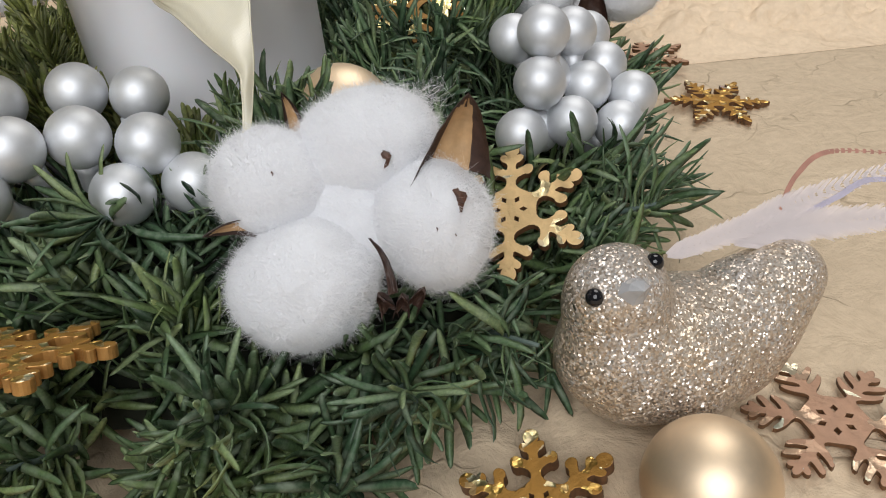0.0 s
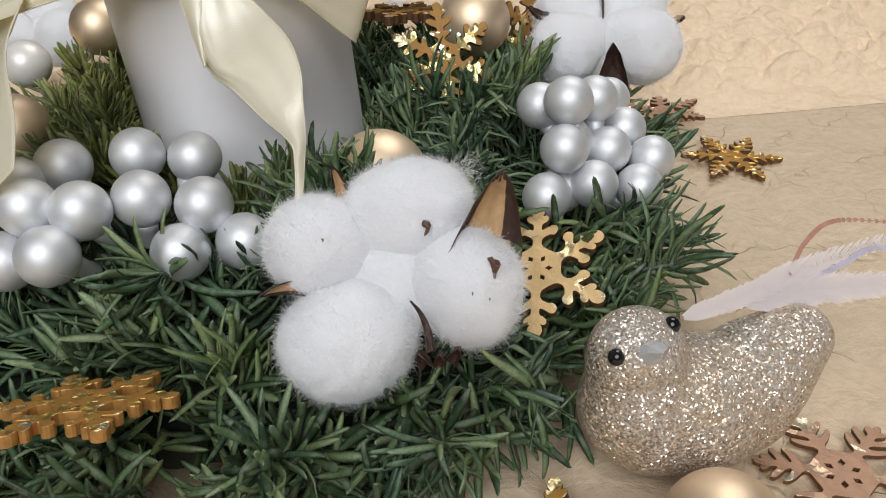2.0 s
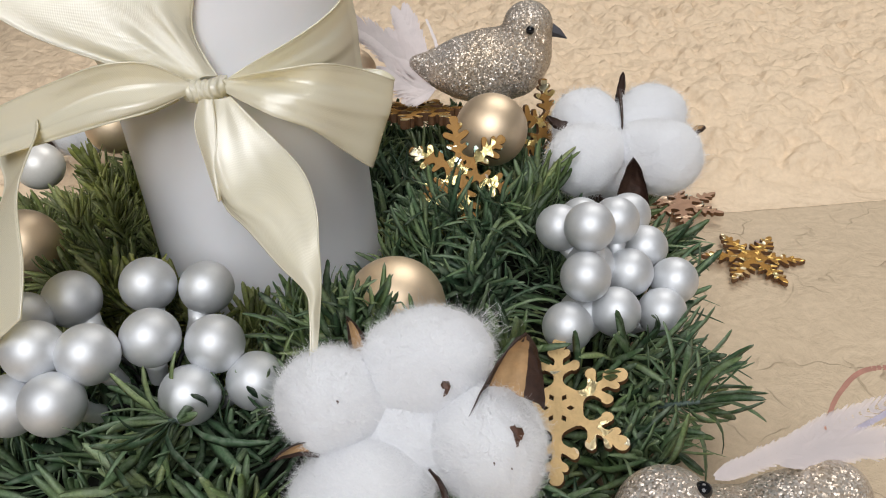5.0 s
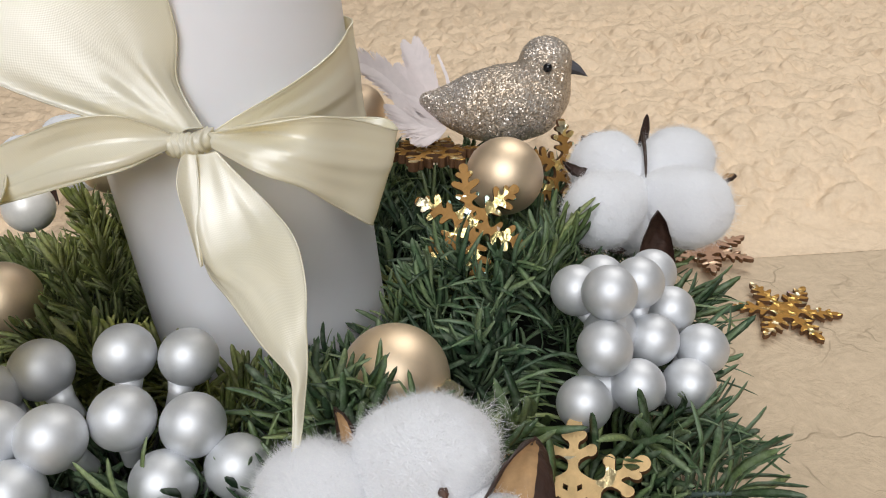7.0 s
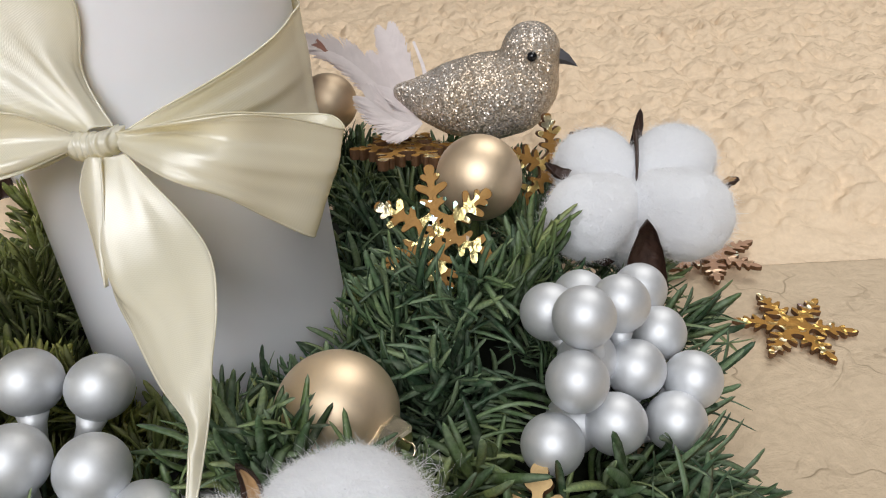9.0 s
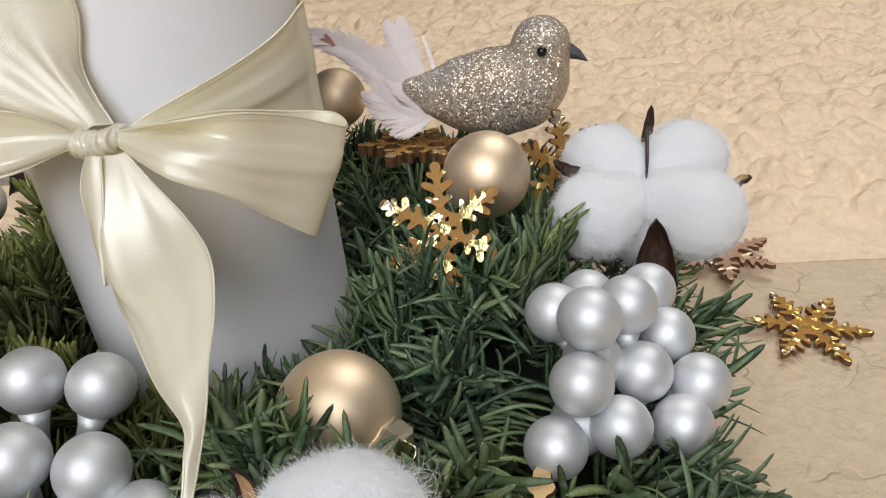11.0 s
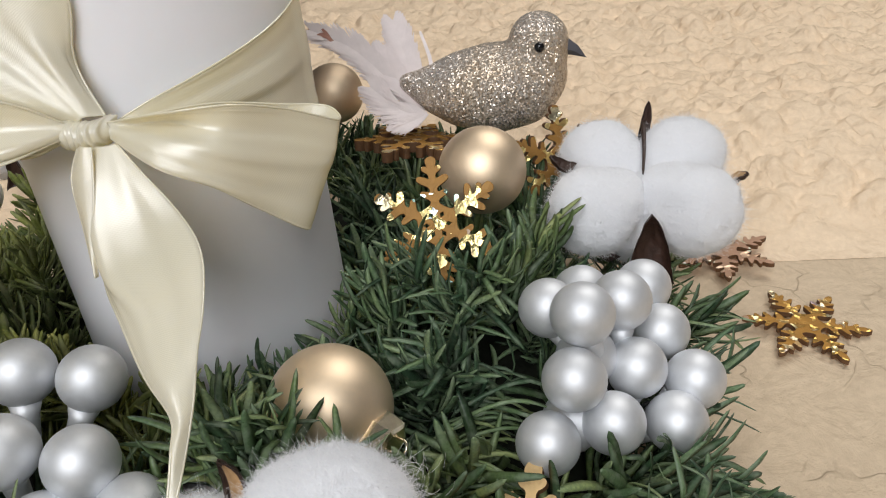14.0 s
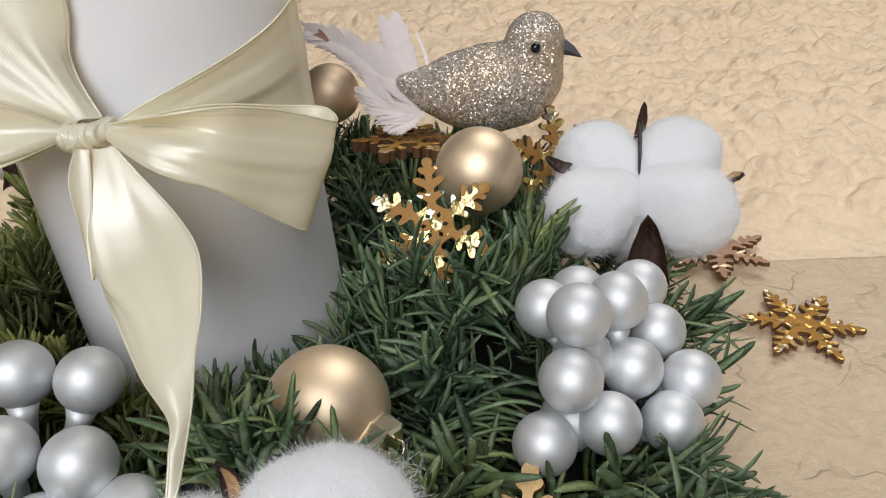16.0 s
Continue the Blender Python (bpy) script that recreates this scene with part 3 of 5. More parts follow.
    tube(bm, pts, [0.0027 - 0.0005 * abs(k / 31.5 - 1) ** 3 for k in range(64)], 36)
    for v in bm.verts:
        v.co += (v.co - knot).normalized() * (0.00036 * math.sin(v.co.x * 4400 + v.co.z * 500 + 2 * noise.noise(v.co * 300)) + 0.0004 * noise.noise(v.co * 420))
    uv = bm.loops.layers.uv.verify()
    for f in bm.faces:
        for l in f.loops:
            l[uv].uv = (l.vert.co.x, l.vert.co.z)
    part("knot", bm, RIBBON, t)


candle()
bow()


# ---- cotton bolls ----
def lock_point(n, c, r, seed, squash, middle):
    """Where a lock's surface lies in direction n: a lumpy ball drawn out towards the boll's middle."""
    s = Vector((seed * 7.3, seed * 3.1, seed))
    k = 1 + 0.07 * noise.noise(n * 1.3 + s) + 0.025 * noise.noise(n * 3.4 + s)
    p = Vector(c) + Vector((n.x * squash[0], n.y * squash[1], n.z * squash[2])) * (r * k)
    if middle is not None:
        way = Vector(middle) - Vector(c)
        if way.length > 1e-6:
            p += way * (0.24 * max(0.0, n.dot(way.normalized())) ** 2)
    return p


def cotton_lock(c, r, seed, squash=(1, 1, 1), middle=None):
    bm = bmesh.new()
    g = bmesh.ops.create_icosphere(bm, subdivisions=6, radius=1.0)
    s = Vector((seed * 7.3, seed * 3.1, seed))
    for v in g["verts"]:
        n = v.co.normalized()
        tuft = 0.007 * noise.noise(n * 9 + s) + 0.006 * noise.noise(n * 24 + s) + 0.005 * noise.noise(n * 60 + s)
        v.co = lock_point(n, c, r, seed, squash, middle) + n * (r * tuft)
    return bm


def fuzz(c, r, count, rng, squash=(1, 1, 1), seed=0.0, middle=None):
    """Loose fibres that stand off a lock, some matted flat and some long and curled."""
    verts, faces = [], []
    for _ in range(count):
        n = Vector((rng.gauss(0, 1), rng.gauss(0, 1), rng.gauss(0, 1))).normalized()
        p = lock_point(n, c, r, seed, squash, middle) - n * (r * 0.006)
        d = (n * rng.uniform(0.1, 0.5) + Vector((rng.gauss(0, 1), rng.gauss(0, 1), rng.gauss(0, 1))) * 0.55).normalized()
        bend = Vector((rng.gauss(0, 1), rng.gauss(0, 1), rng.gauss(0, 1))) * 0.6 - n * 0.35
        length = rng.uniform(0.0008, 0.0026) * (2.0 if rng.random() < 0.10 else 1)
        w = d.orthogonal().normalized() * 0.000036
        i0 = len(verts)
        for k2 in range(4):
            q = p + d * (length * k2 / 3)
            verts += [q - w * (1 - k2 * 0.25), q + w * (1 - k2 * 0.25)]
            d = (d + bend * 0.33).normalized()
        for k2 in range(3):
            a = i0 + 2 * k2
            faces.append((a, a + 1, a + 3, a + 2))
    me = bpy.data.meshes.new("fuzz")
    me.from_pydata([tuple(v) for v in verts], [], faces)
    me.materials.append(FIBRE)
    return me


def bract(base, tip, side, width, inner, blunt=0.10, cup=0.45):
    """A dry pointed husk leaf from base to tip, cupped towards the cotton: dark outside and along its curled rim, tan inside."""
    base, tip, side = Vector(base), Vector(tip), Vector(side).normalized()
    axis = tip - base
    n = axis.normalized().cross(side).normalized()
    bm = bmesh.new()
    nu, nv = 13, 24
    layers = []
    for off in (0.0003, -0.0003):
        rows = []
        for j in range(nv):
            f = j / (nv - 1)
            w = width * ((1 - f) ** 0.85 * (1 - blunt) + blunt * (1 - f ** 8)) * (1 + 0.10 * noise.noise((f * 7, base.x * 700, 2.0)))
            mid = base + axis * f + n * (axis.length * 0.13 * math.sin(math.pi * f)) - n * 0.10 * axis.length * f ** 4 + side * (0.06 * axis.length * math.sin(2.6 * f))
            row = []
            for i in range(nu):
                u = i / (nu - 1) * 2 - 1
                rough = 0.0005 * noise.noise((u * 4, f * 7, base.x * 900)) + 0.0002 * math.sin(u * 9 + base.z * 500)
                row.append(bm.verts.new(mid + side * (w * u * (1 - 0.12 * u * u)) - n * (w * cup * (u * u + 0.5 * u ** 6)) + n * (off + rough)))
            rows.append(row)
        layers.append(rows)
    for k, rows in enumerate(layers):
        for j in range(nv - 1):
            for i in range(nu - 1):
                q = [rows[j][i], rows[j][i + 1], rows[j + 1][i + 1], rows[j + 1][i]]
                f = bm.faces.new(q if k == 0 else q[::-1])
                rim = i in (0, 1, 2, nu - 4, nu - 3, nu - 2) or j > nv * (0.80 + 0.1 * noise.noise((i * 0.9, base.x * 300, 1.0)))
                f.material_index = 1 - k if k == inner and rim else k
    a, b = layers
    dark = 0 if inner else 1
    for j in range(nv - 1):
        for i in (0, nu - 1):
            bm.faces.new((a[j][i], a[j + 1][i], b[j + 1][i], b[j][i])).material_index = dark
    for i in range(nu - 1):
        bm.faces.new((a[0][i], a[0][i + 1], b[0][i + 1], b[0][i])).material_index = dark
    return bm


def boll(at, locks, bracts, label, rng, fibres=2600, middle=None):
    """locks: centre, radius, squash; bracts: base, tip, side, width, outside first."""
    at = Vector(at)
    middle = Vector(middle) - at if middle else None
    t = empty("cotton_boll", at, label, "cotton boll", "cotton bolls on the wreath")
    for k, (c, r, sq) in enumerate(locks):
        c = Vector(c) - at
        o = part("cotton_lock", cotton_lock(c, r, k + at.x * 50, sq, middle), COTTON, t)
        tagged(part("fuzz", fuzz(c, r, fibres, rng, sq, k + at.x * 50, middle), FIBRE, o), kind="stuff")
    for base, tip, side, width, flip, *blunt in bracts:
        part("bract", bract(Vector(base) - at, Vector(tip) - at, side, width, 0 if flip else 1, *blunt), (BRACT_IN, BRACT_OUT) if flip else (BRACT_OUT, BRACT_IN), t, "dry brown pointed husk")
    return t


rng = random.Random(11)
front_boll = boll((-0.0085, 0.178, 0.044),
     [((-0.0230, 0.1682, 0.0490), 0.0144, (1.05, 0.96, 0.94)), ((0.0060, 0.1742, 0.0568), 0.0127, (0.90, 1.05, 1.08)),
      ((-0.0067, 0.1877, 0.0712), 0.0126, (1.12, 1.0, 0.80)), ((-0.0280, 0.1819, 0.0662), 0.0117, (1.0, 1, 0.98)), ((-0.0122, 0.1825, 0.0550), 0.0132, (1.15, 1, 1))],
     [((0.0088, 0.1775, 0.0676), (0.0136, 0.1784, 0.0838), (1.0, 0.10, -0.08), 0.0092, False), ((-0.0218, 0.1896, 0.0712), (-0.0237, 0.1900, 0.0826), (0.9, 0.25, 0.2), 0.0030, False),
      ((-0.0264, 0.1726, 0.0611), (-0.0400, 0.1672, 0.0638), (0.25, 0.35, 0.9), 0.0030, False), ((-0.0036, 0.1574, 0.0530), (-0.0072, 0.1640, 0.0618), (0.9, -0.1, 0.3), 0.0012, True)],
     "open boll of fluffy white cotton with brown husk tips", rng, 26000, (-0.0125, 0.1830, 0.0565))
side_boll = boll((0.0610, 0.3030, 0.0480),
     [((0.0462, 0.2990, 0.0652), 0.0124, (1.0, 1, 1)), ((0.0745, 0.3003, 0.0634), 0.0130, (1.02, 1, 1)), ((0.0508, 0.3215, 0.0705), 0.0117, (1.05, 1, 1)), ((0.0750, 0.3222, 0.0697), 0.0122, (1.05, 1, 1)), ((0.061, 0.309, 0.0560), 0.0128, (1, 1, 1))],
     [((0.0598, 0.2868, 0.0520), (0.0596, 0.2855, 0.0718), (1, 0, -0.1), 0.0076, True), ((0.0628, 0.3235, 0.0720), (0.0652, 0.3290, 0.0855), (1, 0, 0), 0.0021, True, 0.7),
      ((0.0415, 0.3080, 0.0735), (0.0350, 0.3085, 0.0782), (0.3, 1, 0.3), 0.0028, True, 0.3), ((0.0842, 0.3070, 0.0672), (0.0905, 0.3075, 0.0705), (0.2, 1, 0.3), 0.0026, True, 0.45),
      ((0.0520, 0.2985, 0.0490), (0.0335, 0.3035, 0.0690), (0.55, 0.75, -0.3), 0.0066, True, 0.2)],
     "open white cotton boll with a black pointed husk", rng, 12000, (0.0612, 0.3085, 0.0690))
boll((-0.186, 0.410, 0.040),
     [((-0.199, 0.404, 0.056), 0.0140, (1, 1, 1)), ((-0.174, 0.404, 0.056), 0.0140, (1, 1, 1)), ((-0.186, 0.424, 0.059), 0.0135, (1, 1, 1)), ((-0.186, 0.412, 0.053), 0.0125, (1, 1, 1))],
     [((-0.186, 0.392, 0.043), (-0.186, 0.388, 0.062), (1, 0, 0), 0.005, True)],
     "white cotton boll half hidden behind the bow", rng, 1500)

# loose wisps drawn out of the top lock
rw = random.Random(23)
verts, faces = [], []
for k in range(210):
    q = Vector((0.0041, 0.1864, 0.0804)) - front_boll.location + Vector((rw.gauss(0, 0.0034), rw.gauss(0, 0.002), rw.gauss(-0.001, 0.0012)))
    d = Vector((rw.gauss(0.1, 0.6), rw.gauss(0.3, 0.5), rw.gauss(0.45, 0.4))).normalized()
    bend = Vector((rw.gauss(0, 1), rw.gauss(0, 1), rw.gauss(0, 1))) * 0.9
    step, i0 = rw.uniform(0.0004, 0.0010), len(verts)
    for j in range(7):
        side = d.orthogonal().normalized() * 0.000024
        verts += [tuple(q - side), tuple(q + side)]
        q, d = q + d * step, (d + bend * 0.28).normalized()
    faces += [(i0 + 2 * j, i0 + 2 * j + 1, i0 + 2 * j + 3, i0 + 2 * j + 2) for j in range(6)]
me = bpy.data.meshes.new("wisp")
me.from_pydata(verts, [], faces)
me.materials.append(FIBRE)
tagged(part("wisp", me, FIBRE, front_boll, "loose curled cotton fibres"), kind="stuff")

# the shrivelled calyx under the front lock: three curled dark petals
for k, (dx, dz, lean) in enumerate(((-0.0016, 0.0, -0.7), (0.0008, -0.0006, 0.1), (0.0030, 0.0004, 0.9))):
    c0 = Vector((-0.0032, 0.1572, 0.0510)) + Vector((dx, 0.0006, dz - 0.0016))
    bm = bract(c0 - front_boll.location, c0 - front_boll.location + Vector((lean * 0.0026, -0.0016, 0.0052)), (1, -0.2 * k, 0), 0.0019, 1, 0.5, 0.9)
    part("calyx", bm, (BRACT_OUT, BRACT_OUT), front_boll, "dark shrivelled calyx")

bm = bmesh.new()
tube(bm, [p - Vector((0.0610, 0.3030, 0.0480)) for p in spline([Vector((0.0640, 0.3255, 0.0800)), Vector((0.0632, 0.3190, 0.0785)), Vector((0.0622, 0.3115, 0.0762)), Vector((0.0610, 0.3050, 0.0730))], 12)], [0.0009, 0.0008, 0.0008, 0.0007, 0.0007, 0.0006, 0.0006, 0.0005, 0.0005, 0.0004, 0.0004, 0.0002], 7)
part("rib", bm, BRACT_OUT, side_boll, "thin brown rib between the cotton locks")


def debris():
    bpy.context.view_layer.update()
    locks = [o for o in front_boll.children if o.name.startswith("cotton_lock")]
    for (x, y, z), s in (((-0.0028, 0.1717, 0.0734), 0.0021), ((0.0108, 0.1648, 0.0676), 0.0026), ((-0.0251, 0.1738, 0.0722), 0.0006), ((0.0060, 0.1610, 0.0640), 0.0005), ((0.0095, 0.1605, 0.0625), 0.0004)):
        bm = bmesh.new()
        pts = spline([Vector((0, 0, -s)), Vector((0.25 * s, 0.1 * s, 0)), Vector((-0.1 * s, 0, 0.9 * s))], 6)
        tube(bm, pts, [0.1 * s, 0.28 * s, 0.2 * s, 0.42 * s, 0.25 * s, 0.05 * s], 6)
        for v in bm.verts:
            v.co += Vector((noise.noise(v.co * 3000), noise.noise(v.co * 2500 + Vector((3, 1, 2))), 0)) * (0.5 * s)
        ob = new("husk_crumb", mesh_of(bm, "husk_crumb", CRUMB, smooth=False))
        near = [o.closest_point_on_mesh(Vector((x, y, z)) - front_boll.location)[1] + front_boll.location for o in locks]
        ob.location = min(near, key=lambda q: (q - Vector((x, y, z))).length) + Vector((0, -0.3 * s, 0.3 * s))
        tagged(ob, "tiny brown crumb of husk stuck on the cotton", "husk crumb", "husk crumbs")


debris()


# ---- berries and baubles ----
def berries(name, centre, places, r, label):
    t = empty(name, centre, label, "berry pick", "silver berry picks")
    centre = Vector(centre)
    for p in places:
        p = Vector(p) - centre
        bm = bmesh.new()
        ball(bm, p, r * rng.uniform(0.985, 1.02), 36, 22)
        b = part("berry", bm, PEARL, t)
        d = (-p * 0.7 + Vector((0, 0, -0.012))).normalized()
        bm = bmesh.new()
        tube(bm, [p + d * (r * 0.9), p + d * (r + 0.002), p + d * (r + 0.007), p + d * (r + 0.0075)], [0.0034, 0.0026, 0.0023, 0.0018], 14)
        part("neck", bm, PEARL, b)
        bm = bmesh.new()
        tube(bm, spline([p + d * (r + 0.0073), p * 0.35 + Vector((0, 0, -0.006)), Vector((0, 0, -0.016))], 8), 0.0006, 6)
        part("wire", bm, WIRE, b)
    return t


berries("berry_pick", (0.048, 0.247, 0.046),
        [(0.0389, 0.2437, 0.0695), (0.0363, 0.2345, 0.0589), (0.0516, 0.2481, 0.0505), (0.0655, 0.2489, 0.0458), (0.0447, 0.2334, 0.0471), (0.0597, 0.2396, 0.0412),
         (0.0300, 0.2266, 0.0481), (0.0597, 0.2621, 0.0503), (0.0318, 0.2538, 0.0645), (0.0490, 0.2567, 0.0638), (0.0568, 0.2738, 0.0560), (0.0405, 0.2670, 0.0592), (0.0400, 0.2480, 0.0545), (0.0360, 0.2380, 0.0440)],
        0.0071, "cluster of matt silver berries at the edge of the wreath")
berries("berry_pick", (-0.079, 0.209, 0.055),
        [(-0.0808, 0.2259, 0.0728), (-0.0659, 0.2265, 0.0701), (-0.0745, 0.2053, 0.0700), (-0.0595, 0.2057, 0.0665), (-0.0981, 0.2192, 0.0743), (-0.0982, 0.1970, 0.0745), (-0.0860, 0.1969, 0.0725),
         (-0.0923, 0.1872, 0.0664), (-0.1055, 0.1917, 0.0634), (-0.1070, 0.2110, 0.0740), (-0.0505, 0.2020, 0.0570), (-0.0650, 0.1960, 0.0590)],
        0.0073, "cluster of matt silver berries in front of the candle")


def bauble(at, r, mat, label, cap=None):
    t = empty("bauble", at, label, "bauble", "baubles")
    bm = bmesh.new()
    ball(bm, (0, 0, 0), r, 56, 32)
    part("globe", bm, mat, t)
    if cap:
        d = Vector(cap).normalized()
        bm = bmesh.new()
        tube(bm, [d * (r * 0.93), d * (r * 1.02), d * (r + 0.004), d * (r + 0.0044)], [0.0050, 0.0050, 0.0046, 0.0036], 6)
        for v in bm.verts:
            a = math.atan2(v.co.dot(d.orthogonal()), v.co.dot(d.cross(d.orthogonal())))
            v.co += (v.co - d * v.co.dot(d)) * 0.08 * math.sin(9 * a)
        c = part("cap", bm, SILVER_CAP, t, "ridged bright metal cap", smooth=False)
        bm = bmesh.new()
        a, b = d.orthogonal().normalized(), d
        tube(bm, [d * (r + 0.0055) + (a * math.cos(k) + b * math.sin(k)) * 0.0018 for k in np.linspace(-0.6, 3.8, 18)], 0.0003, 6)
        part("ring", bm, SILVER_CAP, c)
    return t


bauble((-0.0170, 0.2300, 0.0570), 0.0140, GOLD, "matt champagne gold bauble nestled in the needles", (0.80, -0.52, -0.10))
bauble((0.0159, 0.3098, 0.0750), 0.0128, GOLD, "matt champagne gold bauble behind a foil snowflake")
bauble((-0.0371, 0.3640, 0.0830), 0.0105, GOLD, "small champagne gold bauble behind the candle")
bauble((-0.1318, 0.2617, 0.0690), 0.0112, GOLD, "champagne gold bauble under the hanging ribbon")
bauble((-0.1343, 0.3520, 0.0740), 0.0115, GOLD, "champagne gold bauble behind the candle among needles")
bauble((-0.1544, 0.3245, 0.0700), 0.0090, PEARL_WHITE, "small pearl white bauble among the needles")
bauble((0.0546, 0.1368, 0.0136), 0.0137, GOLD, "matt champagne gold bauble lying on the paper before the bird")


# ---- snowflakes ----
ROUND_ARM = [(0.27, 0.156), (0.34, 0.055), (0.46, 0.05), (0.535, 0.165), (0.52, 0.215), (0.565, 0.268), (0.645, 0.265), (0.672, 0.205), (0.625, 0.14), (0.575, 0.05), (0.69, 0.045),
             (0.73, 0.12), (0.785, 0.15), (0.83, 0.12), (0.81, 0.05), (0.86, 0.085), (0.93, 0.09), (0.985, 0.055), (1.0, 0.0)]
SPRAY_ARM = [(0.24, 0.139), (0.30, 0.045), (0.36, 0.042), (0.42, 0.125), (0.465, 0.168), (0.505, 0.135), (0.465, 0.042), (0.55, 0.040), (0.62, 0.145), (0.68, 0.195), (0.73, 0.155), (0.68, 0.06), (0.655, 0.038),
             (0.75, 0.036), (0.79, 0.095), (0.84, 0.118), (0.87, 0.08), (0.83, 0.034), (0.88, 0.052), (0.95, 0.062), (0.99, 0.036), (1.0, 0.0)]
FERN_ARM = [(0.21, 0.12), (0.27, 0.05), (0.33, 0.055), (0.40, 0.185), (0.455, 0.232), (0.475, 0.205), (0.44, 0.06), (0.52, 0.055), (0.60, 0.165), (0.65, 0.20), (0.665, 0.165), (0.62, 0.05), (0.70, 0.045),
            (0.755, 0.115), (0.80, 0.135), (0.81, 0.10), (0.79, 0.045), (0.87, 0.055), (0.93, 0.05), (0.985, 0.02), (1.0, 0.0)]
LACE_ARM = [(0.30, 0.173), (0.37, 0.06), (0.44, 0.06), (0.53, 0.22), (0.62, 0.305), (0.67, 0.295), (0.60, 0.20), (0.54, 0.055), (0.62, 0.055), (0.70, 0.19), (0.77, 0.28), (0.82, 0.255), (0.75, 0.14), (0.71, 0.05), (0.80, 0.05),
            (0.85, 0.13), (0.90, 0.15), (0.92, 0.11), (0.89, 0.05), (0.96, 0.045), (1.0, 0.0)]


def chaikin(pts):
    out = []
    for a, b in zip(pts, pts[1:] + pts[:1]):
        out += [a * 0.75 + b * 0.25, a * 0.25 + b * 0.75]
    return out


def flake_mesh(arm, radius, thick, holes, mats, seed):
    """A flat cut snowflake with its holes, bevelled, foil on its faces and burnt wood on its edges."""
    outline = []
    for k in range(6):
        rot = Matrix.Rotation(math.pi / 3 * k, 2)
        half = [Vector(p) for p in arm]
        up = [rot @ Vector((p.x, -p.y)) for p in half]
        down = [rot @ p for p in half[::-1][1:]]
        outline += up + down[:-1]
    outline = chaikin(outline)
    loops = [outline]
    for k in range(6):
        a = math.pi / 3 * k + math.pi / 6
        d, w = Vector((math.cos(a), math.sin(a))), Vector((-math.sin(a), math.cos(a)))
        for r0, r1, half in holes:
            loops.append([d * r0, d * (r0 + r1) / 2 + w * half, d * r1, d * (r0 + r1) / 2 - w * half])
    cu = bpy.data.curves.new("flake", "CURVE")
    cu.dimensions, cu.fill_mode, cu.extrude, cu.bevel_depth, cu.bevel_resolution = "2D", "BOTH", thick / 2 - 0.00018, 0.00018, 1
    for pts in loops:
        sp = cu.splines.new("POLY")
        sp.points.add(len(pts) - 1)
        for p, q in zip(sp.points, pts):
            p.co = (q.x * radius, q.y * radius, 0, 1)
        sp.use_cyclic_u = True
    ob = bpy.data.objects.new("flake", cu)
    scene.collection.objects.link(ob)
    bpy.context.view_layer.update()
    me = bpy.data.meshes.new_from_object(ob.evaluated_get(bpy.context.evaluated_depsgraph_get()))
    bpy.data.objects.remove(ob)
    me.materials.clear()
    for m in mats:
        me.materials.append(m)
    me.polygons.foreach_set("material_index", [0 if abs(p.normal.z) > 0.6 else 1 for p in me.polygons])
    me.polygons.foreach_set("use_smooth", [False] * len(me.polygons))
    halves = []
    for k, name in enumerate(("foil_face", "cut_edge")):
        bm = bmesh.new()
        bm.from_mesh(me)
        bmesh.ops.delete(bm, geom=[f for f in bm.faces if f.material_index != k], context="FACES")
        for f in bm.faces:
            f.material_index = 0
        halves.append(mesh_of(bm, name, mats[k], smooth=False))
    bpy.data.meshes.remove(me)
    return halves


def snowflake(centre, arm_dir, other, me, label):
    """One arm along arm_dir, the face's plane holding other too."""
    x = Vector(arm_dir).normalized()
    z = x.cross(Vector(other)).normalized()
    if z.z < 0:
        z = -z
    y = z.cross(x)
    ob = new("snowflake")
    for name, half in zip(("foil_face", "cut_edge"), me):
        part(name, half, (), ob)
    ob.matrix_world = Matrix.Translation(centre) @ Matrix((x, y, z)).transposed().to_4x4()
    return tagged(ob, label, "snowflake", "cut wooden snowflakes")


DIAMONDS = [(0.10, 0.225, 0.042)]
ROUND_PALE = flake_mesh(ROUND_ARM, 0.0202, 0.0022, DIAMONDS, (FOIL_PALE, BURNT), 1)
ROUND_GOLD = flake_mesh(SPRAY_ARM[:1] + [(a, b * 1.25) for a, b in SPRAY_ARM[1:]], 0.0182, 0.0020, DIAMONDS, (FOIL, BURNT), 2)
ROUND_DARK = flake_mesh(ROUND_ARM, 0.0190, 0.0036, DIAMONDS, (FOIL_DARK, BURNT), 3)
ROUND_NEAR = flake_mesh(ROUND_ARM, 0.0190, 0.0026, DIAMONDS, (FOIL_DARK, GOLD_EDGE), 3)
FERN_GOLD = flake_mesh(FERN_ARM, 0.0206, 0.0019, [], (FOIL_DARK, BURNT), 4)
LACE_COPPER = flake_mesh(LACE_ARM[:1] + [(a, b * 0.84) for a, b in LACE_ARM[1:]], 0.0205, 0.0014, [(0.10, 0.24, 0.05)], (COPPER, BURNT), 5)
FERN_COPPER = flake_mesh(FERN_ARM, 0.0200, 0.0019, [], (COPPER, BURNT), 6)
snowflake((0.0240, 0.2035, 0.0391), (0.0028, 0.0165, 0.0078), (0.0163, -0.0102, -0.0015), ROUND_PALE, "pale gold foil snowflake leaning on the needles beside the cotton")
snowflake((0.0042, 0.2850, 0.0712), (-0.0013, 0.0092, 0.0147), (-0.0160, 0.0014, 0.0061), ROUND_GOLD, "crinkled gold foil snowflake standing before a gold bauble")
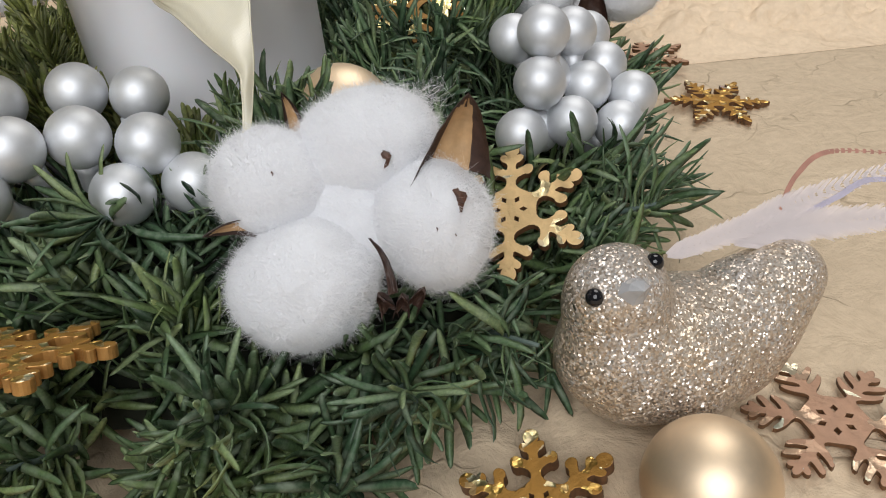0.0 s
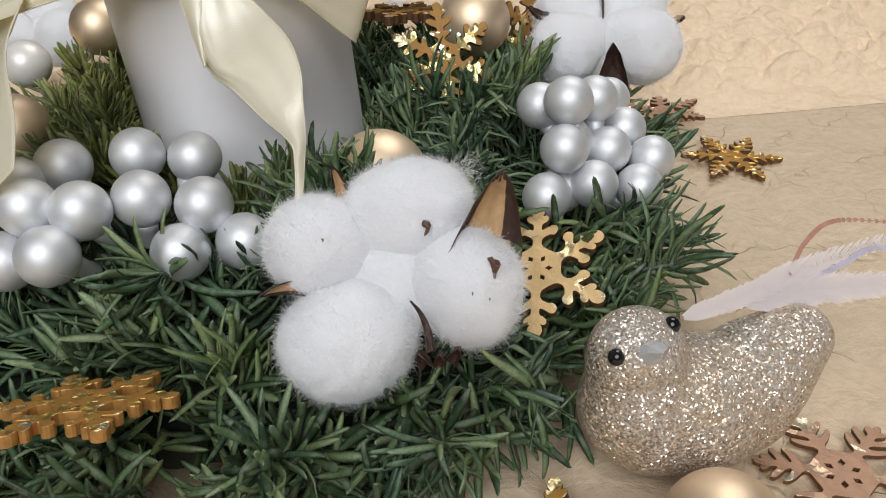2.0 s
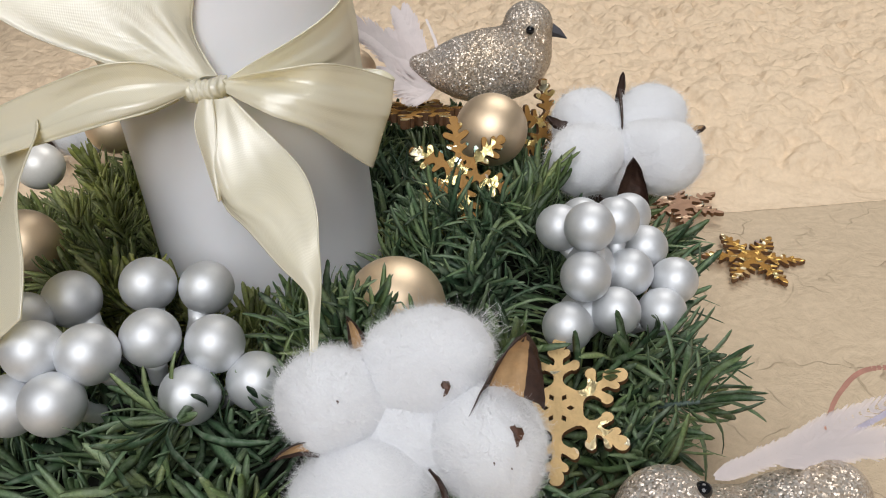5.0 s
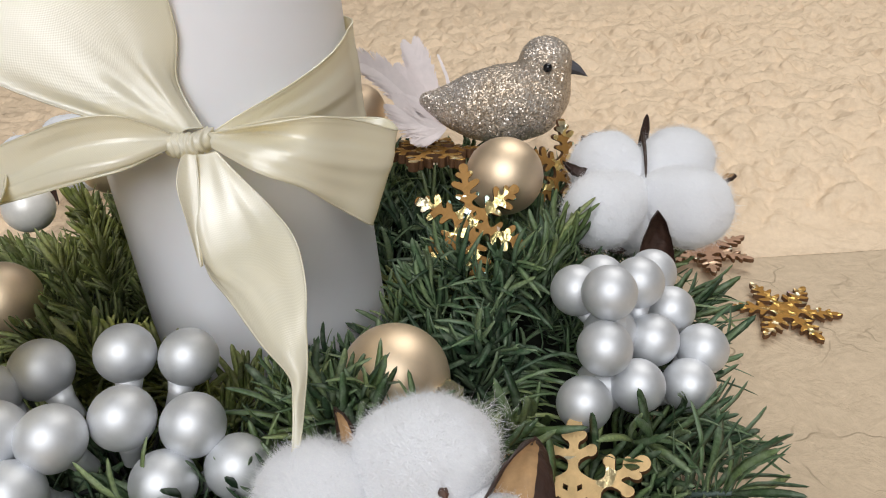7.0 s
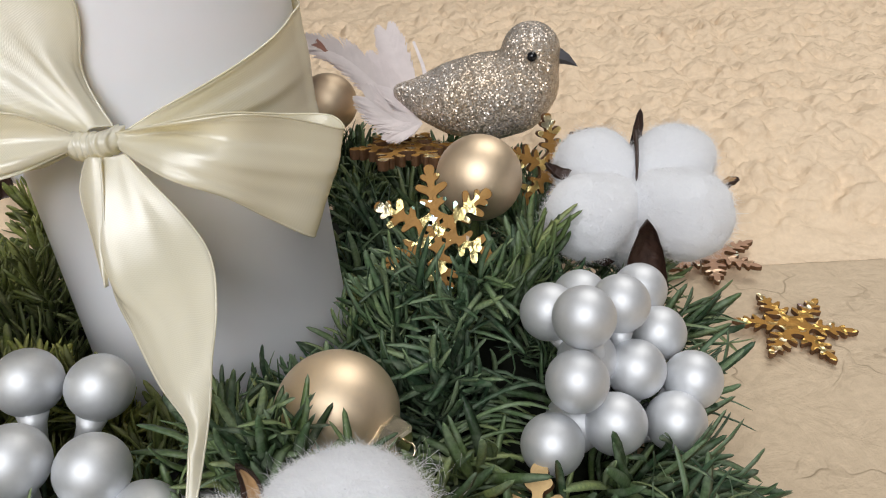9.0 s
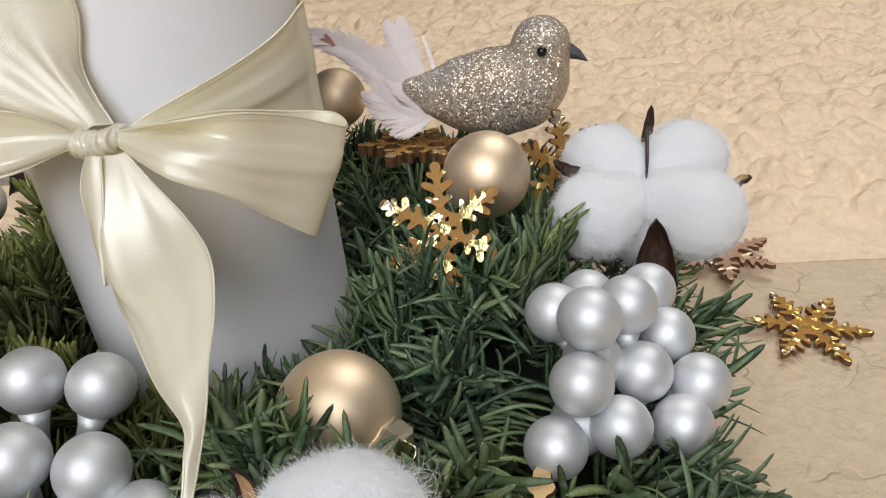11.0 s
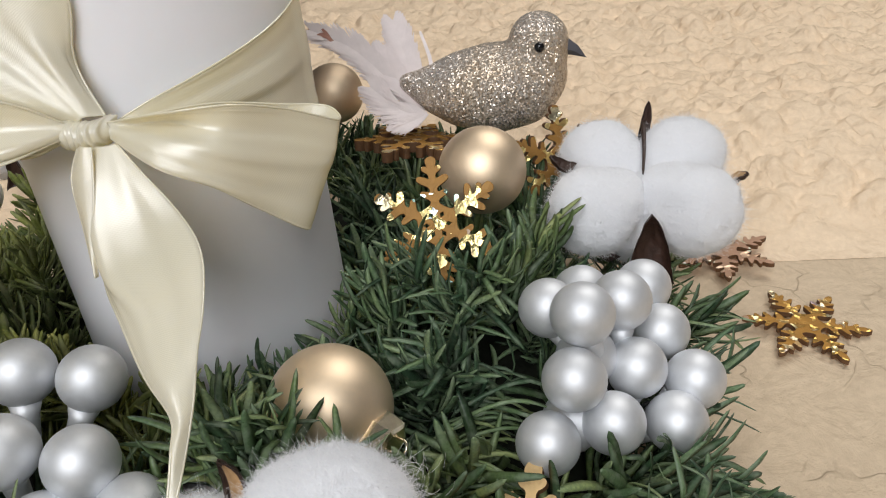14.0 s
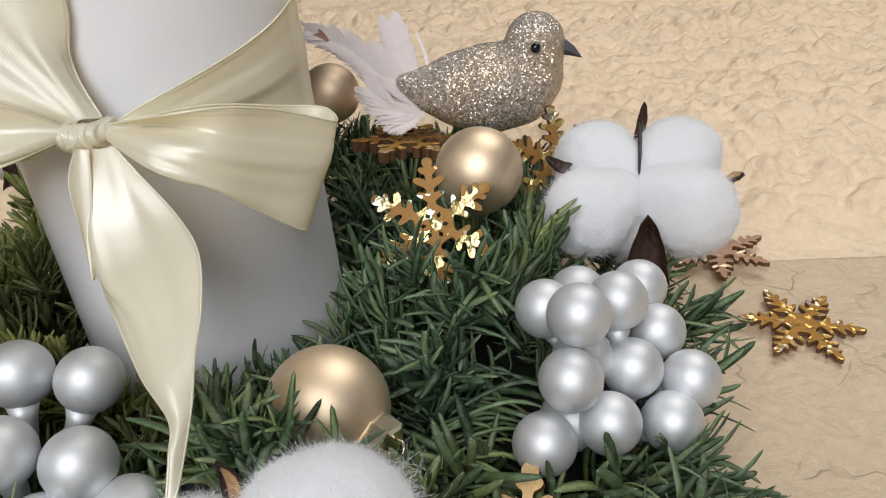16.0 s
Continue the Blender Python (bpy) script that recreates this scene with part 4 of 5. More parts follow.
snowflake((0.1212, 0.3265, 0.0022), (-0.0203, 0.0036, 0.0013), (-0.0035, 0.0204, 0.0008), FERN_GOLD, "dark gold pointed snowflake lying on the cream paper")
snowflake((0.1045, 0.3735, 0.0045), (0.0163, 0.0070, 0.0006), (-0.0070, 0.0163, 0.0), FERN_COPPER, "copper snowflake lying on the paper behind the cotton")
snowflake((0.0918, 0.1586, 0.0024), (0.0140, 0.0125, 0.0), (-0.0140, 0.0050, 0.0), LACE_COPPER, "copper lace snowflake lying on the paper beside the bird")
snowflake((-0.0750, 0.1508, 0.0520), (0.0185, 0.0005, -0.0010), (-0.0010, 0.0152, -0.0062), ROUND_NEAR, "thick antique gold snowflake resting on the needles")
snowflake((-0.0100, 0.3500, 0.0685), (-0.0170, -0.0030, 0.0015), (0.0030, -0.0170, 0.0018), ROUND_DARK, "antique gold snowflake lying under the bird")
snowflake((0.0400, 0.3400, 0.0630), (0.0120, 0.0080, 0.0080), (-0.0120, -0.0020, 0.0150), ROUND_GOLD, "gold foil snowflake between the bauble and the cotton")
snowflake((0.0215, 0.1405, 0.0050), (0.0150, 0.0080, 0.0030), (-0.0080, 0.0150, 0.0010), ROUND_DARK, "antique gold snowflake lying on the paper by the bauble")


# ---- glitter birds ----
def bird_body(k, head_turn, tail, shift):
    """The lump of a bird, k times life size of the smaller one; forward is +x, up +z, standing on 0."""
    spine = list(tail) + [(-8.5, 14.4, 12.2), (0, 14.3, 14.3), (8, 15.4, 13.4), (12, 18.4, 11.8)]
    head = [(12, 18, 11.4), (13.6, 23, 9.8), (14.7, 28.2, 9.3)]
    bm = bmesh.new()
    turn = Matrix.Rotation(radians(head_turn), 3, "Z")
    hub = Vector((10, 0, 0))
    dense = []
    for a, b in zip(spine, spine[1:]):
        dense += [(tuple(a[k2] + (b[k2] - a[k2]) * f for k2 in range(3)), False) for f in (0, 0.33, 0.66)]
    for a, b in zip(head, head[1:]):
        dense += [(tuple(a[k2] + (b[k2] - a[k2]) * f for k2 in range(3)), True) for f in (0, 0.33, 0.66, 1.0)]
    for (x, z, r), is_head in dense:
        c = Vector((x, 0, z))
        if is_head:
            c = hub + turn @ (c - hub) + Vector(shift) * min(1.0, max(0.0, (z - 16) / 10))
        ball(bm, c * 0.001 * k, r * 0.001 * k, 24, 16, (1, 0.93, 1))
    me = bpy.data.meshes.new("bird_body")
    bm.to_mesh(me)
    bm.free()
    ob = new("bird_body", me)
    rm = ob.modifiers.new("skin", "REMESH")
    rm.mode, rm.voxel_size = "VOXEL", 0.0008 * k
    sm = ob.modifiers.new("soft", "SMOOTH")
    sm.factor, sm.iterations = 0.5, 14
    bpy.context.view_layer.update()
    out = bpy.data.meshes.new_from_object(ob.evaluated_get(bpy.context.evaluated_depsgraph_get()))
    bpy.data.objects.remove(ob)
    out.materials.clear()
    out.materials.append(GLITTER)
    out.polygons.foreach_set("use_smooth", [True] * len(out.polygons))
    return out, hub, turn


def bird(at, heading, k, head_turn, label, feathers, eyes=((15.2, 8.6, 29.0), (15.2, -8.6, 29.0)), beak=((22.6, 26.4), (29.0, 22.6)), tail=((-27, 17.5, 3.2), (-22, 16, 5.6), (-16, 14.8, 8.8)), shift=(0, 0, 0), pitch=0.0, pale=False):
    t = empty("bird_ornament", at, label, "bird ornament", "glitter birds")
    m = Matrix.Rotation(radians(heading), 4, "Z") @ Matrix.Rotation(radians(-pitch), 4, "Y")
    t.matrix_world = Matrix.Translation(at) @ m
    me, hub, turn = bird_body(k, head_turn, tail, shift)
    part("body", me, GLITTER, t)

    def on_head(p):
        return (hub + turn @ (Vector(p) - hub) + Vector(shift)) * 0.001 * k
    for e in eyes:
        bm = bmesh.new()
        ball(bm, on_head(e), 0.00155 * k, 18, 12)
        part("eye", bm, BLACK, t, "black bead eye")
    bm = bmesh.new()
    a, b = on_head((beak[0][0], 0, beak[0][1])), on_head((beak[1][0], 0, beak[1][1]))
    way = (b - a).normalized()
    across = way.cross(Vector((0, 0, 1))).normalized()
    up = across.cross(way)
    wide, high = (0.0029 * k, 0.0022 * k) if pale else (0.0024 * k, 0.0026 * k)
    ring = [bm.verts.new(a + across * (wide * math.cos(q)) + up * (high * math.sin(q))) for q in (0, 0.9, math.pi / 2, 2.24, math.pi, 4.4, 5.0)]
    mid = [bm.verts.new(a.lerp(b, 0.45) + (v.co - a) * 0.62 + up * 0.0004 * k) for v in ring]
    end = bm.verts.new(b)
    for q in range(7):
        bm.faces.new((ring[q], ring[(q + 1) % 7], mid[(q + 1) % 7], mid[q]))
        bm.faces.new((mid[q], mid[(q + 1) % 7], end))
    bm.faces.new(ring[::-1])
    bmesh.ops.recalc_face_normals(bm, faces=bm.faces[:])
    part("beak", bm, BEAK_PALE if pale else BEAK, t, "pale grey faceted beak" if pale else "small grey pointed beak", smooth=False)
    inv = t.matrix_world.inverted()
    for pts, width, mat, dense in feathers:
        part("feather", plume([inv @ Vector(p) for p in pts], width, dense, inv.to_3x3() @ Vector((0.1, -0.75, 0.65)), mat), mat, t, "soft white tail feather" if mat is FEATHER else "thin pale plume")
    return t


def plume(pts, width, barbs, view, mat):
    """A feather: a thin quill with many fine curved barbs to both sides."""
    line = spline(pts, 40)
    r = random.Random(len(pts) * 31 + int(width * 1e6))
    verts, faces = [], []

    def strip(points, w0, w1, nrm):
        i0 = len(verts)
        for j, p in enumerate(points):
            d = (points[min(j + 1, len(points) - 1)] - points[max(j - 1, 0)]).normalized()
            w = d.cross(nrm).normalized() * (w0 + (w1 - w0) * j / (len(points) - 1))
            verts.extend([p - w, p + w])
        for j in range(len(points) - 1):
            a = i0 + 2 * j
            faces.append((a, a + 1, a + 3, a + 2))

    strip(line, 0.00028, 0.00008, view)
    for k in range(int(barbs * 1.4)):
        f = (k + r.random()) / barbs
        i = min(int(f * 38), 38)
        d = (line[i + 1] - line[i]).normalized()
        for s in (1, -1):
            out = d.cross(view).normalized() * s
            w = width * (0.35 + 0.65 * math.sin(math.pi * min(0.12 + f * 0.85, 1))) * r.uniform(0.75, 1.1)
            p, q = line[i].copy(), (out * 0.55 + d * 0.9 + view * r.uniform(-0.12, 0.12)).normalized()
            pl = [p.copy()]
            for _ in range(4):
                p = p + q * (w / 4)
                q = (q + d * 0.10 + Vector((r.gauss(0, 1), r.gauss(0, 1), r.gauss(0, 1))) * 0.035).normalized()
                pl.append(p.copy())
            strip(pl, 0.00062, 0.00016, view)
    me = bpy.data.meshes.new("feather")
    me.from_pydata([tuple(v) for v in verts], [], faces)
    me.materials.append(mat)
    return me


bird((0.0190, 0.3600, 0.0668), -4.0, 1.08, 0.0, "champagne glitter bird with white feather tail perched on the wreath",
     [([(-0.0049, 0.3610, 0.0761), (-0.0155, 0.3620, 0.0858), (-0.0279, 0.3640, 0.0980), (-0.0416, 0.3650, 0.1053)], 0.0110, FEATHER, 260),
      ([(-0.0054, 0.3620, 0.0778), (-0.0108, 0.3700, 0.0914), (-0.0151, 0.3790, 0.1026)], 0.0110, FEATHER, 240),
      ([(-0.0045, 0.3595, 0.0768), (-0.0135, 0.3625, 0.0865), (-0.0215, 0.3680, 0.0950)], 0.0110, FEATHER, 240),
      ([(-0.0029, 0.3580, 0.0807), (-0.0015, 0.3620, 0.0913), (-0.0048, 0.3680, 0.1013)], 0.0012, FEATHER, 60),
      ([(-0.0042, 0.3560, 0.0762), (-0.0116, 0.3530, 0.0788), (-0.0214, 0.3540, 0.0871)], 0.0115, FEATHER, 220),
      ([(-0.0037, 0.3540, 0.0770), (-0.0096, 0.3500, 0.0757), (-0.0152, 0.3480, 0.0761)], 0.0060, FEATHER, 150),
      ([(-0.0300, 0.3640, 0.0985), (-0.0380, 0.3650, 0.1040), (-0.0450, 0.3660, 0.1040)], 0.0030, FEATHER_RUST, 60)])
bird((0.0570, 0.1695, 0.0020), 190.0, 1.26, 90.0, "champagne glitter bird with pale plumes sitting on paper",
     [([(0.0541, 0.1728, 0.0440), (0.0706, 0.1784, 0.0448), (0.0880, 0.1853, 0.0463), (0.1141, 0.1926, 0.0484)], 0.0060, FEATHER_THIN, 260),
      ([(0.0701, 0.1769, 0.0424), (0.0866, 0.1807, 0.0423), (0.1131, 0.1825, 0.0410)], 0.0080, FEATHER_THIN, 240),
      ([(0.0820, 0.1831, 0.0459), (0.0883, 0.1907, 0.0495), (0.0975, 0.1951, 0.0522), (0.1181, 0.1953, 0.0487)], 0.0010, FEATHER_RUST, 200),
      ([(0.0842, 0.1816, 0.0436), (0.0957, 0.1856, 0.0457), (0.1048, 0.1892, 0.0472), (0.1188, 0.1897, 0.0443)], 0.0012, FEATHER_BLUE, 200)],
     eyes=((16.4, 5.5, 35.0), (19.2, -5.8, 32.8)), beak=((21.2, 34.0), (24.6, 36.6)), shift=(2.0, -5.0, 1.0), tail=((-19.8, 25.2, 7.0), (-16, 22.2, 9.0), (-12, 18.6, 11.2)), pale=True)


# ---- the wreath ----
KEEP = [((-0.0230, 0.1682, 0.0490), 0.0148), ((0.0060, 0.1742, 0.0568), 0.0132), ((-0.0067, 0.1877, 0.0712), 0.0128), ((-0.0280, 0.1819, 0.0662), 0.0120), ((-0.0080, 0.1600, 0.0600), 0.0120),
        ((0.0465, 0.2980, 0.0650), 0.0142), ((0.0742, 0.2995, 0.0632), 0.0142), ((0.0513, 0.3209, 0.0705), 0.0115), ((0.0745, 0.3217, 0.0697), 0.012),
        ((-0.0170, 0.2310, 0.0580), 0.0132), ((0.0159, 0.3098, 0.0750), 0.0132), ((0.0190, 0.3600, 0.0850), 0.0170), ((0.0330, 0.3600, 0.0980), 0.0120),
        ((0.0545, 0.1700, 0.0190), 0.0205), ((0.0430, 0.1690, 0.0380), 0.0160), ((0.0360, 0.1580, 0.0300), 0.0180), ((0.0546, 0.1368, 0.0136), 0.0150), ((0.0820, 0.1950, 0.0280), 0.0120),
        ((0.0042, 0.2800, 0.0800), 0.0090), ((-0.0745, 0.1510, 0.0560), 0.0130), ((-0.0100, 0.3480, 0.0740), 0.0130), ((0.0400, 0.3380, 0.0660), 0.0110),
        ((-0.1318, 0.2617, 0.0720), 0.0130), ((-0.1544, 0.3245, 0.0720), 0.0100), ((-0.0990, 0.2150, 0.0920), 0.0180), ((-0.0430, 0.2150, 0.0900), 0.0120), ((-0.0330, 0.1950, 0.0850), 0.0080)]
# room before the pale snowflake's arms
for k in range(6):
    arm = Vector((0.0030, 0.0178, 0.0080)) * math.cos(k * math.pi / 3) + Vector((0.0168, -0.0030, 0.0015)) * math.sin(k * math.pi / 3)
    KEEP.append((tuple(Vector((0.0240, 0.2035, 0.0391)) + arm * 0.8 + Vector((-0.001, -0.0050, 0.0042))), 0.0062))
KEEP += [((0.0235, 0.1970, 0.0450), 0.0090), ((0.0040, 0.2785, 0.0735), 0.0105), ((-0.0070, 0.2795, 0.0730), 0.0070), ((0.0150, 0.2780, 0.0720), 0.0070), ((0.0040, 0.2750, 0.0650), 0.0065)]
for p in [(0.0394, 0.2438, 0.0697), (0.0365, 0.2344, 0.0588), (0.0520, 0.2479, 0.0502), (0.0656, 0.2489, 0.0457), (0.0449, 0.2334, 0.0470), (0.0602, 0.2395, 0.0411), (0.0298, 0.2264, 0.0478), (0.0599, 0.2621, 0.0503), (0.0324, 0.2539, 0.0646),
          (-0.0808, 0.2259, 0.0728), (-0.0659, 0.2265, 0.0701), (-0.0745, 0.2053, 0.0700), (-0.0595, 0.2057, 0.0665), (-0.0981, 0.2192, 0.0743), (-0.0982, 0.1970, 0.0745), (-0.0860, 0.1969, 0.0725), (-0.0923, 0.1872, 0.0664)]:
    KEEP.append((p, 0.0082))
KEEP_C = np.array([k[0] for k in KEEP])
KEEP_R = np.array([k[1] for k in KEEP])
MOUND = 0.046


def mound(rho):
    u = (rho - 0.088) / 0.053
    return MOUND * math.sqrt(max(0.0, 1 - u * u))


def needle_shape(length, width, curl, lean, sway=0.0):
    """One moulded needle along +x that bends to +z and leans to +y: rings of a flattened lozenge."""
    vs, fs = [], []
    prof = [(0.0, 0.40), (0.20, 0.72), (0.42, 0.95), (0.64, 1.0), (0.84, 0.86), (0.96, 0.52)]
    prof = [(f, w, Vector((length * f * (1 - 0.5 * curl * curl * f), lean * length * f * f * (1.5 - f), curl * length * f * f + sway * length * math.sin(math.pi * f)))) for f, w in prof]
    for f, w, c in prof:
        hw, hh = width * 0.5 * w, width * 0.15 * w
        vs += [c + Vector((0, -hw, 0)), c + Vector((0, 0, -hh)), c + Vector((0, hw, 0)), c + Vector((0, 0, hh))]
    n = len(prof)
    vs.append(Vector((length * (1 - 0.5 * curl * curl), lean * length * 0.5, curl * length)))
    for j in range(n - 1):
        for k in range(4):
            a, b = 4 * j + k, 4 * j + (k + 1) % 4
            fs.append((a, b, b + 4, a + 4))
    for k in range(4):
        fs.append((4 * n - 4 + k, 4 * n - 4 + (k + 1) % 4, 4 * n))
    return vs, fs


def free(points):
    q = np.array([tuple(p) for p in points])
    if np.any(np.linalg.norm(q[:, None] - KEEP_C[None], axis=2) < KEEP_R[None]):
        return False
    return not np.any((np.hypot(q[:, 0] - CX, q[:, 1] - CY) < CR + 0.0008) | (q[:, 2] < 0.0012))


def sprig_needles(base, axis, length, count, nlen, rng, spread=(32, 68)):
    """Where the needles of one sprig sit: matrices, with their length."""
    axis = axis.normalized()
    out = []
    a0 = rng.uniform(0, 6.28)
    drift = Vector((rng.gauss(0, 1), rng.gauss(0, 1), rng.gauss(0, 0.5))).normalized()
    for k in range(count):
        f = (k + rng.random() * 0.6) / count
        at = base + axis * (length * (0.12 + 0.88 * f))
        a = a0 + k * 2.39996 + rng.uniform(-0.3, 0.3)
        e1 = axis.orthogonal().normalized()
        e2 = axis.cross(e1)
        out_dir = e1 * math.cos(a) + e2 * math.sin(a)
        ang = radians(spread[1] + (spread[0] - spread[1]) * f ** 1.2 + rng.uniform(-9, 9))
        x = axis * math.cos(ang) + out_dir * math.sin(ang)
        z = (axis - x * axis.dot(x)).normalized()
        x = (x + drift * (0.25 + 0.25 * f)).normalized()
        z = (axis - x * axis.dot(x)).normalized()
        roll = rng.uniform(-0.6, 0.6)
        y = z.cross(x)
        z, y = z * math.cos(roll) + y * math.sin(roll), y * math.cos(roll) - z * math.sin(roll)
        n = nlen * rng.uniform(0.72, 1.12) * (1 - 0.25 * max(0, f - 0.7))
        m = Matrix((x, y, z)).transposed().to_4x4()
        m.translation = at
        out.append((m, n))
    return out


wreath = empty("fir_wreath", (CX, CY, 0.0), "artificial fir wreath of dark and olive green needles", "wreath")
ORIGIN = Vector((CX, CY, 0.0))
# lumpy core ring, coloured near-black so gaps between needles read as shade
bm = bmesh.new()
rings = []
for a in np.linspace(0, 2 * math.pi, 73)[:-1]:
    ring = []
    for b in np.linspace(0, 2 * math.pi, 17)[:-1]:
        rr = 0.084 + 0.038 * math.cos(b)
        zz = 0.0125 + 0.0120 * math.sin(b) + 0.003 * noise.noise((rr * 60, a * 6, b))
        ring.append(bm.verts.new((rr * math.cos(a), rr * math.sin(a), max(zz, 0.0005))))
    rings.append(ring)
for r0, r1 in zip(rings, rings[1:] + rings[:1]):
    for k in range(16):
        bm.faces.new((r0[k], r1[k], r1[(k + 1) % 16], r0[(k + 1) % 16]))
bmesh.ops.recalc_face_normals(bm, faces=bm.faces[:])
part("core_ring", bm, CORE_SHADE, wreath, "plain core ring, near-black to stand for shade between the needles")

SHAPES = [needle_shape(1.0, w, c, l, sw) for w, c, l, sw in ((0.105, 0.20, 0.20, -0.06), (0.115, 0.36, -0.26, -0.08), (0.095, 0.55, 0.30, -0.10), (0.118, -0.12, -0.16, 0.08), (0.100, -0.30, 0.26, 0.10), (0.092, 0.46, -0.44, -0.05), (0.108, 0.28, 0.48, 0.07), (0.098, -0.45, -0.24, 0.12))]
# short pointed needles of the olive sprigs
SHORT = [needle_shape(1.0, w, c, l, sw) for w, c, l, sw in ((0.132, 0.10, 0.10, -0.04), (0.142, 0.22, -0.14, -0.05), (0.126, -0.12, 0.16, 0.05), (0.138, 0.05, -0.06, 0.03))]


def stem_mesh(bm, base, axis, length):
    tube(bm, [base, base + axis * length * 0.5, base + axis * length * 0.98], [0.0010, 0.0008, 0.0005], 6)


def sprig(base, axis, length, count, nlen, rng, single=False, spread=(32, 68), olive=False):
    axis = axis.normalized()
    ok = []
    for m, n in sprig_needles(base, axis, length, count, nlen, rng, spread):
        pts = [m @ Vector((n * f, 0, 0.1 * n * f * f)) for f in (0.15, 0.4, 0.7, 1.0)]
        if free(pts):
            ok.append((m, n))
    local = base - ORIGIN
    if single:
        bm = bmesh.new()
        stem_mesh(bm, Vector(), axis, length)
        s = part("sprig", bm, STEM, wreath, "fir sprig with a bluish stem and blunt green needles")
        s.location = local
        for m, n in ok:
            o = new("needle", rng.choice(NEEDLE_MESHES))
            o.parent = s
            q = m.copy()
            q.translation = m.translation - base
            o.matrix_basis = q @ Matrix.Scale(n, 4)
        return len(ok)
    vs, fs, mi = [], [], []
    for m, n in ok:
        sv, sf = rng.choice(SHORT if olive else SHAPES)
        i0 = len(vs)
        mm = Matrix.Translation(-base) @ m @ Matrix.Scale(n, 4)
        vs += [tuple(mm @ v) for v in sv]
        fs += [tuple(i + i0 for i in f) for f in sf]
    me = bpy.data.meshes.new("sprig")
    me.from_pydata(vs, [], fs)
    me.materials.append(NEEDLE_OLIVE if olive else NEEDLE)
    me.polygons.foreach_set("use_smooth", [True] * len(me.polygons))
    o = new("sprig", me)
    o.parent, o.location = wreath, local
    return 0


NEEDLE_MESHES = []
for sv, sf in SHAPES:
    me = bpy.data.meshes.new("needle")
    me.from_pydata([tuple(v) for v in sv], [], sf)
    me.materials.append(NEEDLE)
    me.polygons.foreach_set("use_smooth", [True] * len(me.polygons))
    NEEDLE_MESHES.append(me)

rng = random.Random(5)
# the nearest sprigs, needle by needle
singles = 0
for at, axis, size in (((-0.0380, 0.1513, 0.0340), (0.05, -0.80, 0.60), 0.0165), ((-0.0640, 0.2010, 0.0470), (-0.20, -0.75, 0.65), 0.0200), ((-0.0073, 0.1600, 0.0290), (0.30, -0.80, 0.40), 0.0170), ((0.0130, 0.1738, 0.0270), (0.55, -0.65, 0.30), 0.0185),
                       ((-0.0723, 0.1500, 0.0270), (-0.20, -0.75, 0.60), 0.0165), ((0.0480, 0.2150, 0.0270), (0.75, -0.40, 0.40), 0.0190), ((-0.0200, 0.1500, 0.0190), (0.15, -0.9, 0.35), 0.0170)):
    if singles < 290:
        singles += sprig(Vector(at), Vector(axis), 0.019, 42, size * 1.12, rng, True, (24, 76))
# upright tufts before the gold bauble, under the foil snowflake and beside the candle
for at, axis in (((-0.0305, 0.2130, 0.0500), (0.05, -0.10, 0.95)), ((-0.0225, 0.2105, 0.0500), (0.15, 0.0, 1.0)), ((-0.0380, 0.2160, 0.0480), (-0.1, 0.0, 1.0)), ((-0.0330, 0.2130, 0.0420), (0.1, -0.15, 0.95)), ((-0.0250, 0.2100, 0.0440), (0.1, 0.0, 1.0)), ((-0.0180, 0.2100, 0.0400), (0.3, -0.1, 0.9)),
                 ((0.0080, 0.2660, 0.0460), (0.1, -0.2, 0.9)), ((-0.0050, 0.2640, 0.0460), (-0.2, -0.1, 0.9)), ((0.0200, 0.2700, 0.0450), (0.2, 0.0, 0.9)), ((0.0080, 0.2500, 0.0420), (0.0, -0.3, 0.9)),
                 ((0.0010, 0.2720, 0.0520), (0.0, -0.2, 0.95)), ((0.0130, 0.2730, 0.0510), (0.2, -0.3, 0.9)), ((0.0270, 0.2850, 0.0480), (0.2, -0.2, 0.9))):
    sprig(Vector(at), Vector(axis), 0.015, 38, 0.0195, rng, False, (10, 52))
for at, axis in (((-0.1050, 0.2620, 0.0500), (-0.1, -0.2, 0.9)), ((-0.1100, 0.2850, 0.0500), (-0.2, 0.0, 0.9)), ((-0.0980, 0.2450, 0.0480), (0.0, -0.3, 0.9)), ((-0.0900, 0.2400, 0.0470), (0.1, -0.2, 0.9)),
                 ((-0.1180, 0.2700, 0.0500), (-0.2, -0.2, 0.9)), ((-0.1250, 0.2900, 0.0490), (-0.2, -0.1, 0.9)), ((-0.0780, 0.2400, 0.0450), (0.0, -0.1, 1.0)), ((-0.1120, 0.2520, 0.0490), (-0.1, -0.3, 0.9))):
    sprig(Vector(at), Vector(axis), 0.016, 44, 0.0150, rng, False, (14, 58), True)
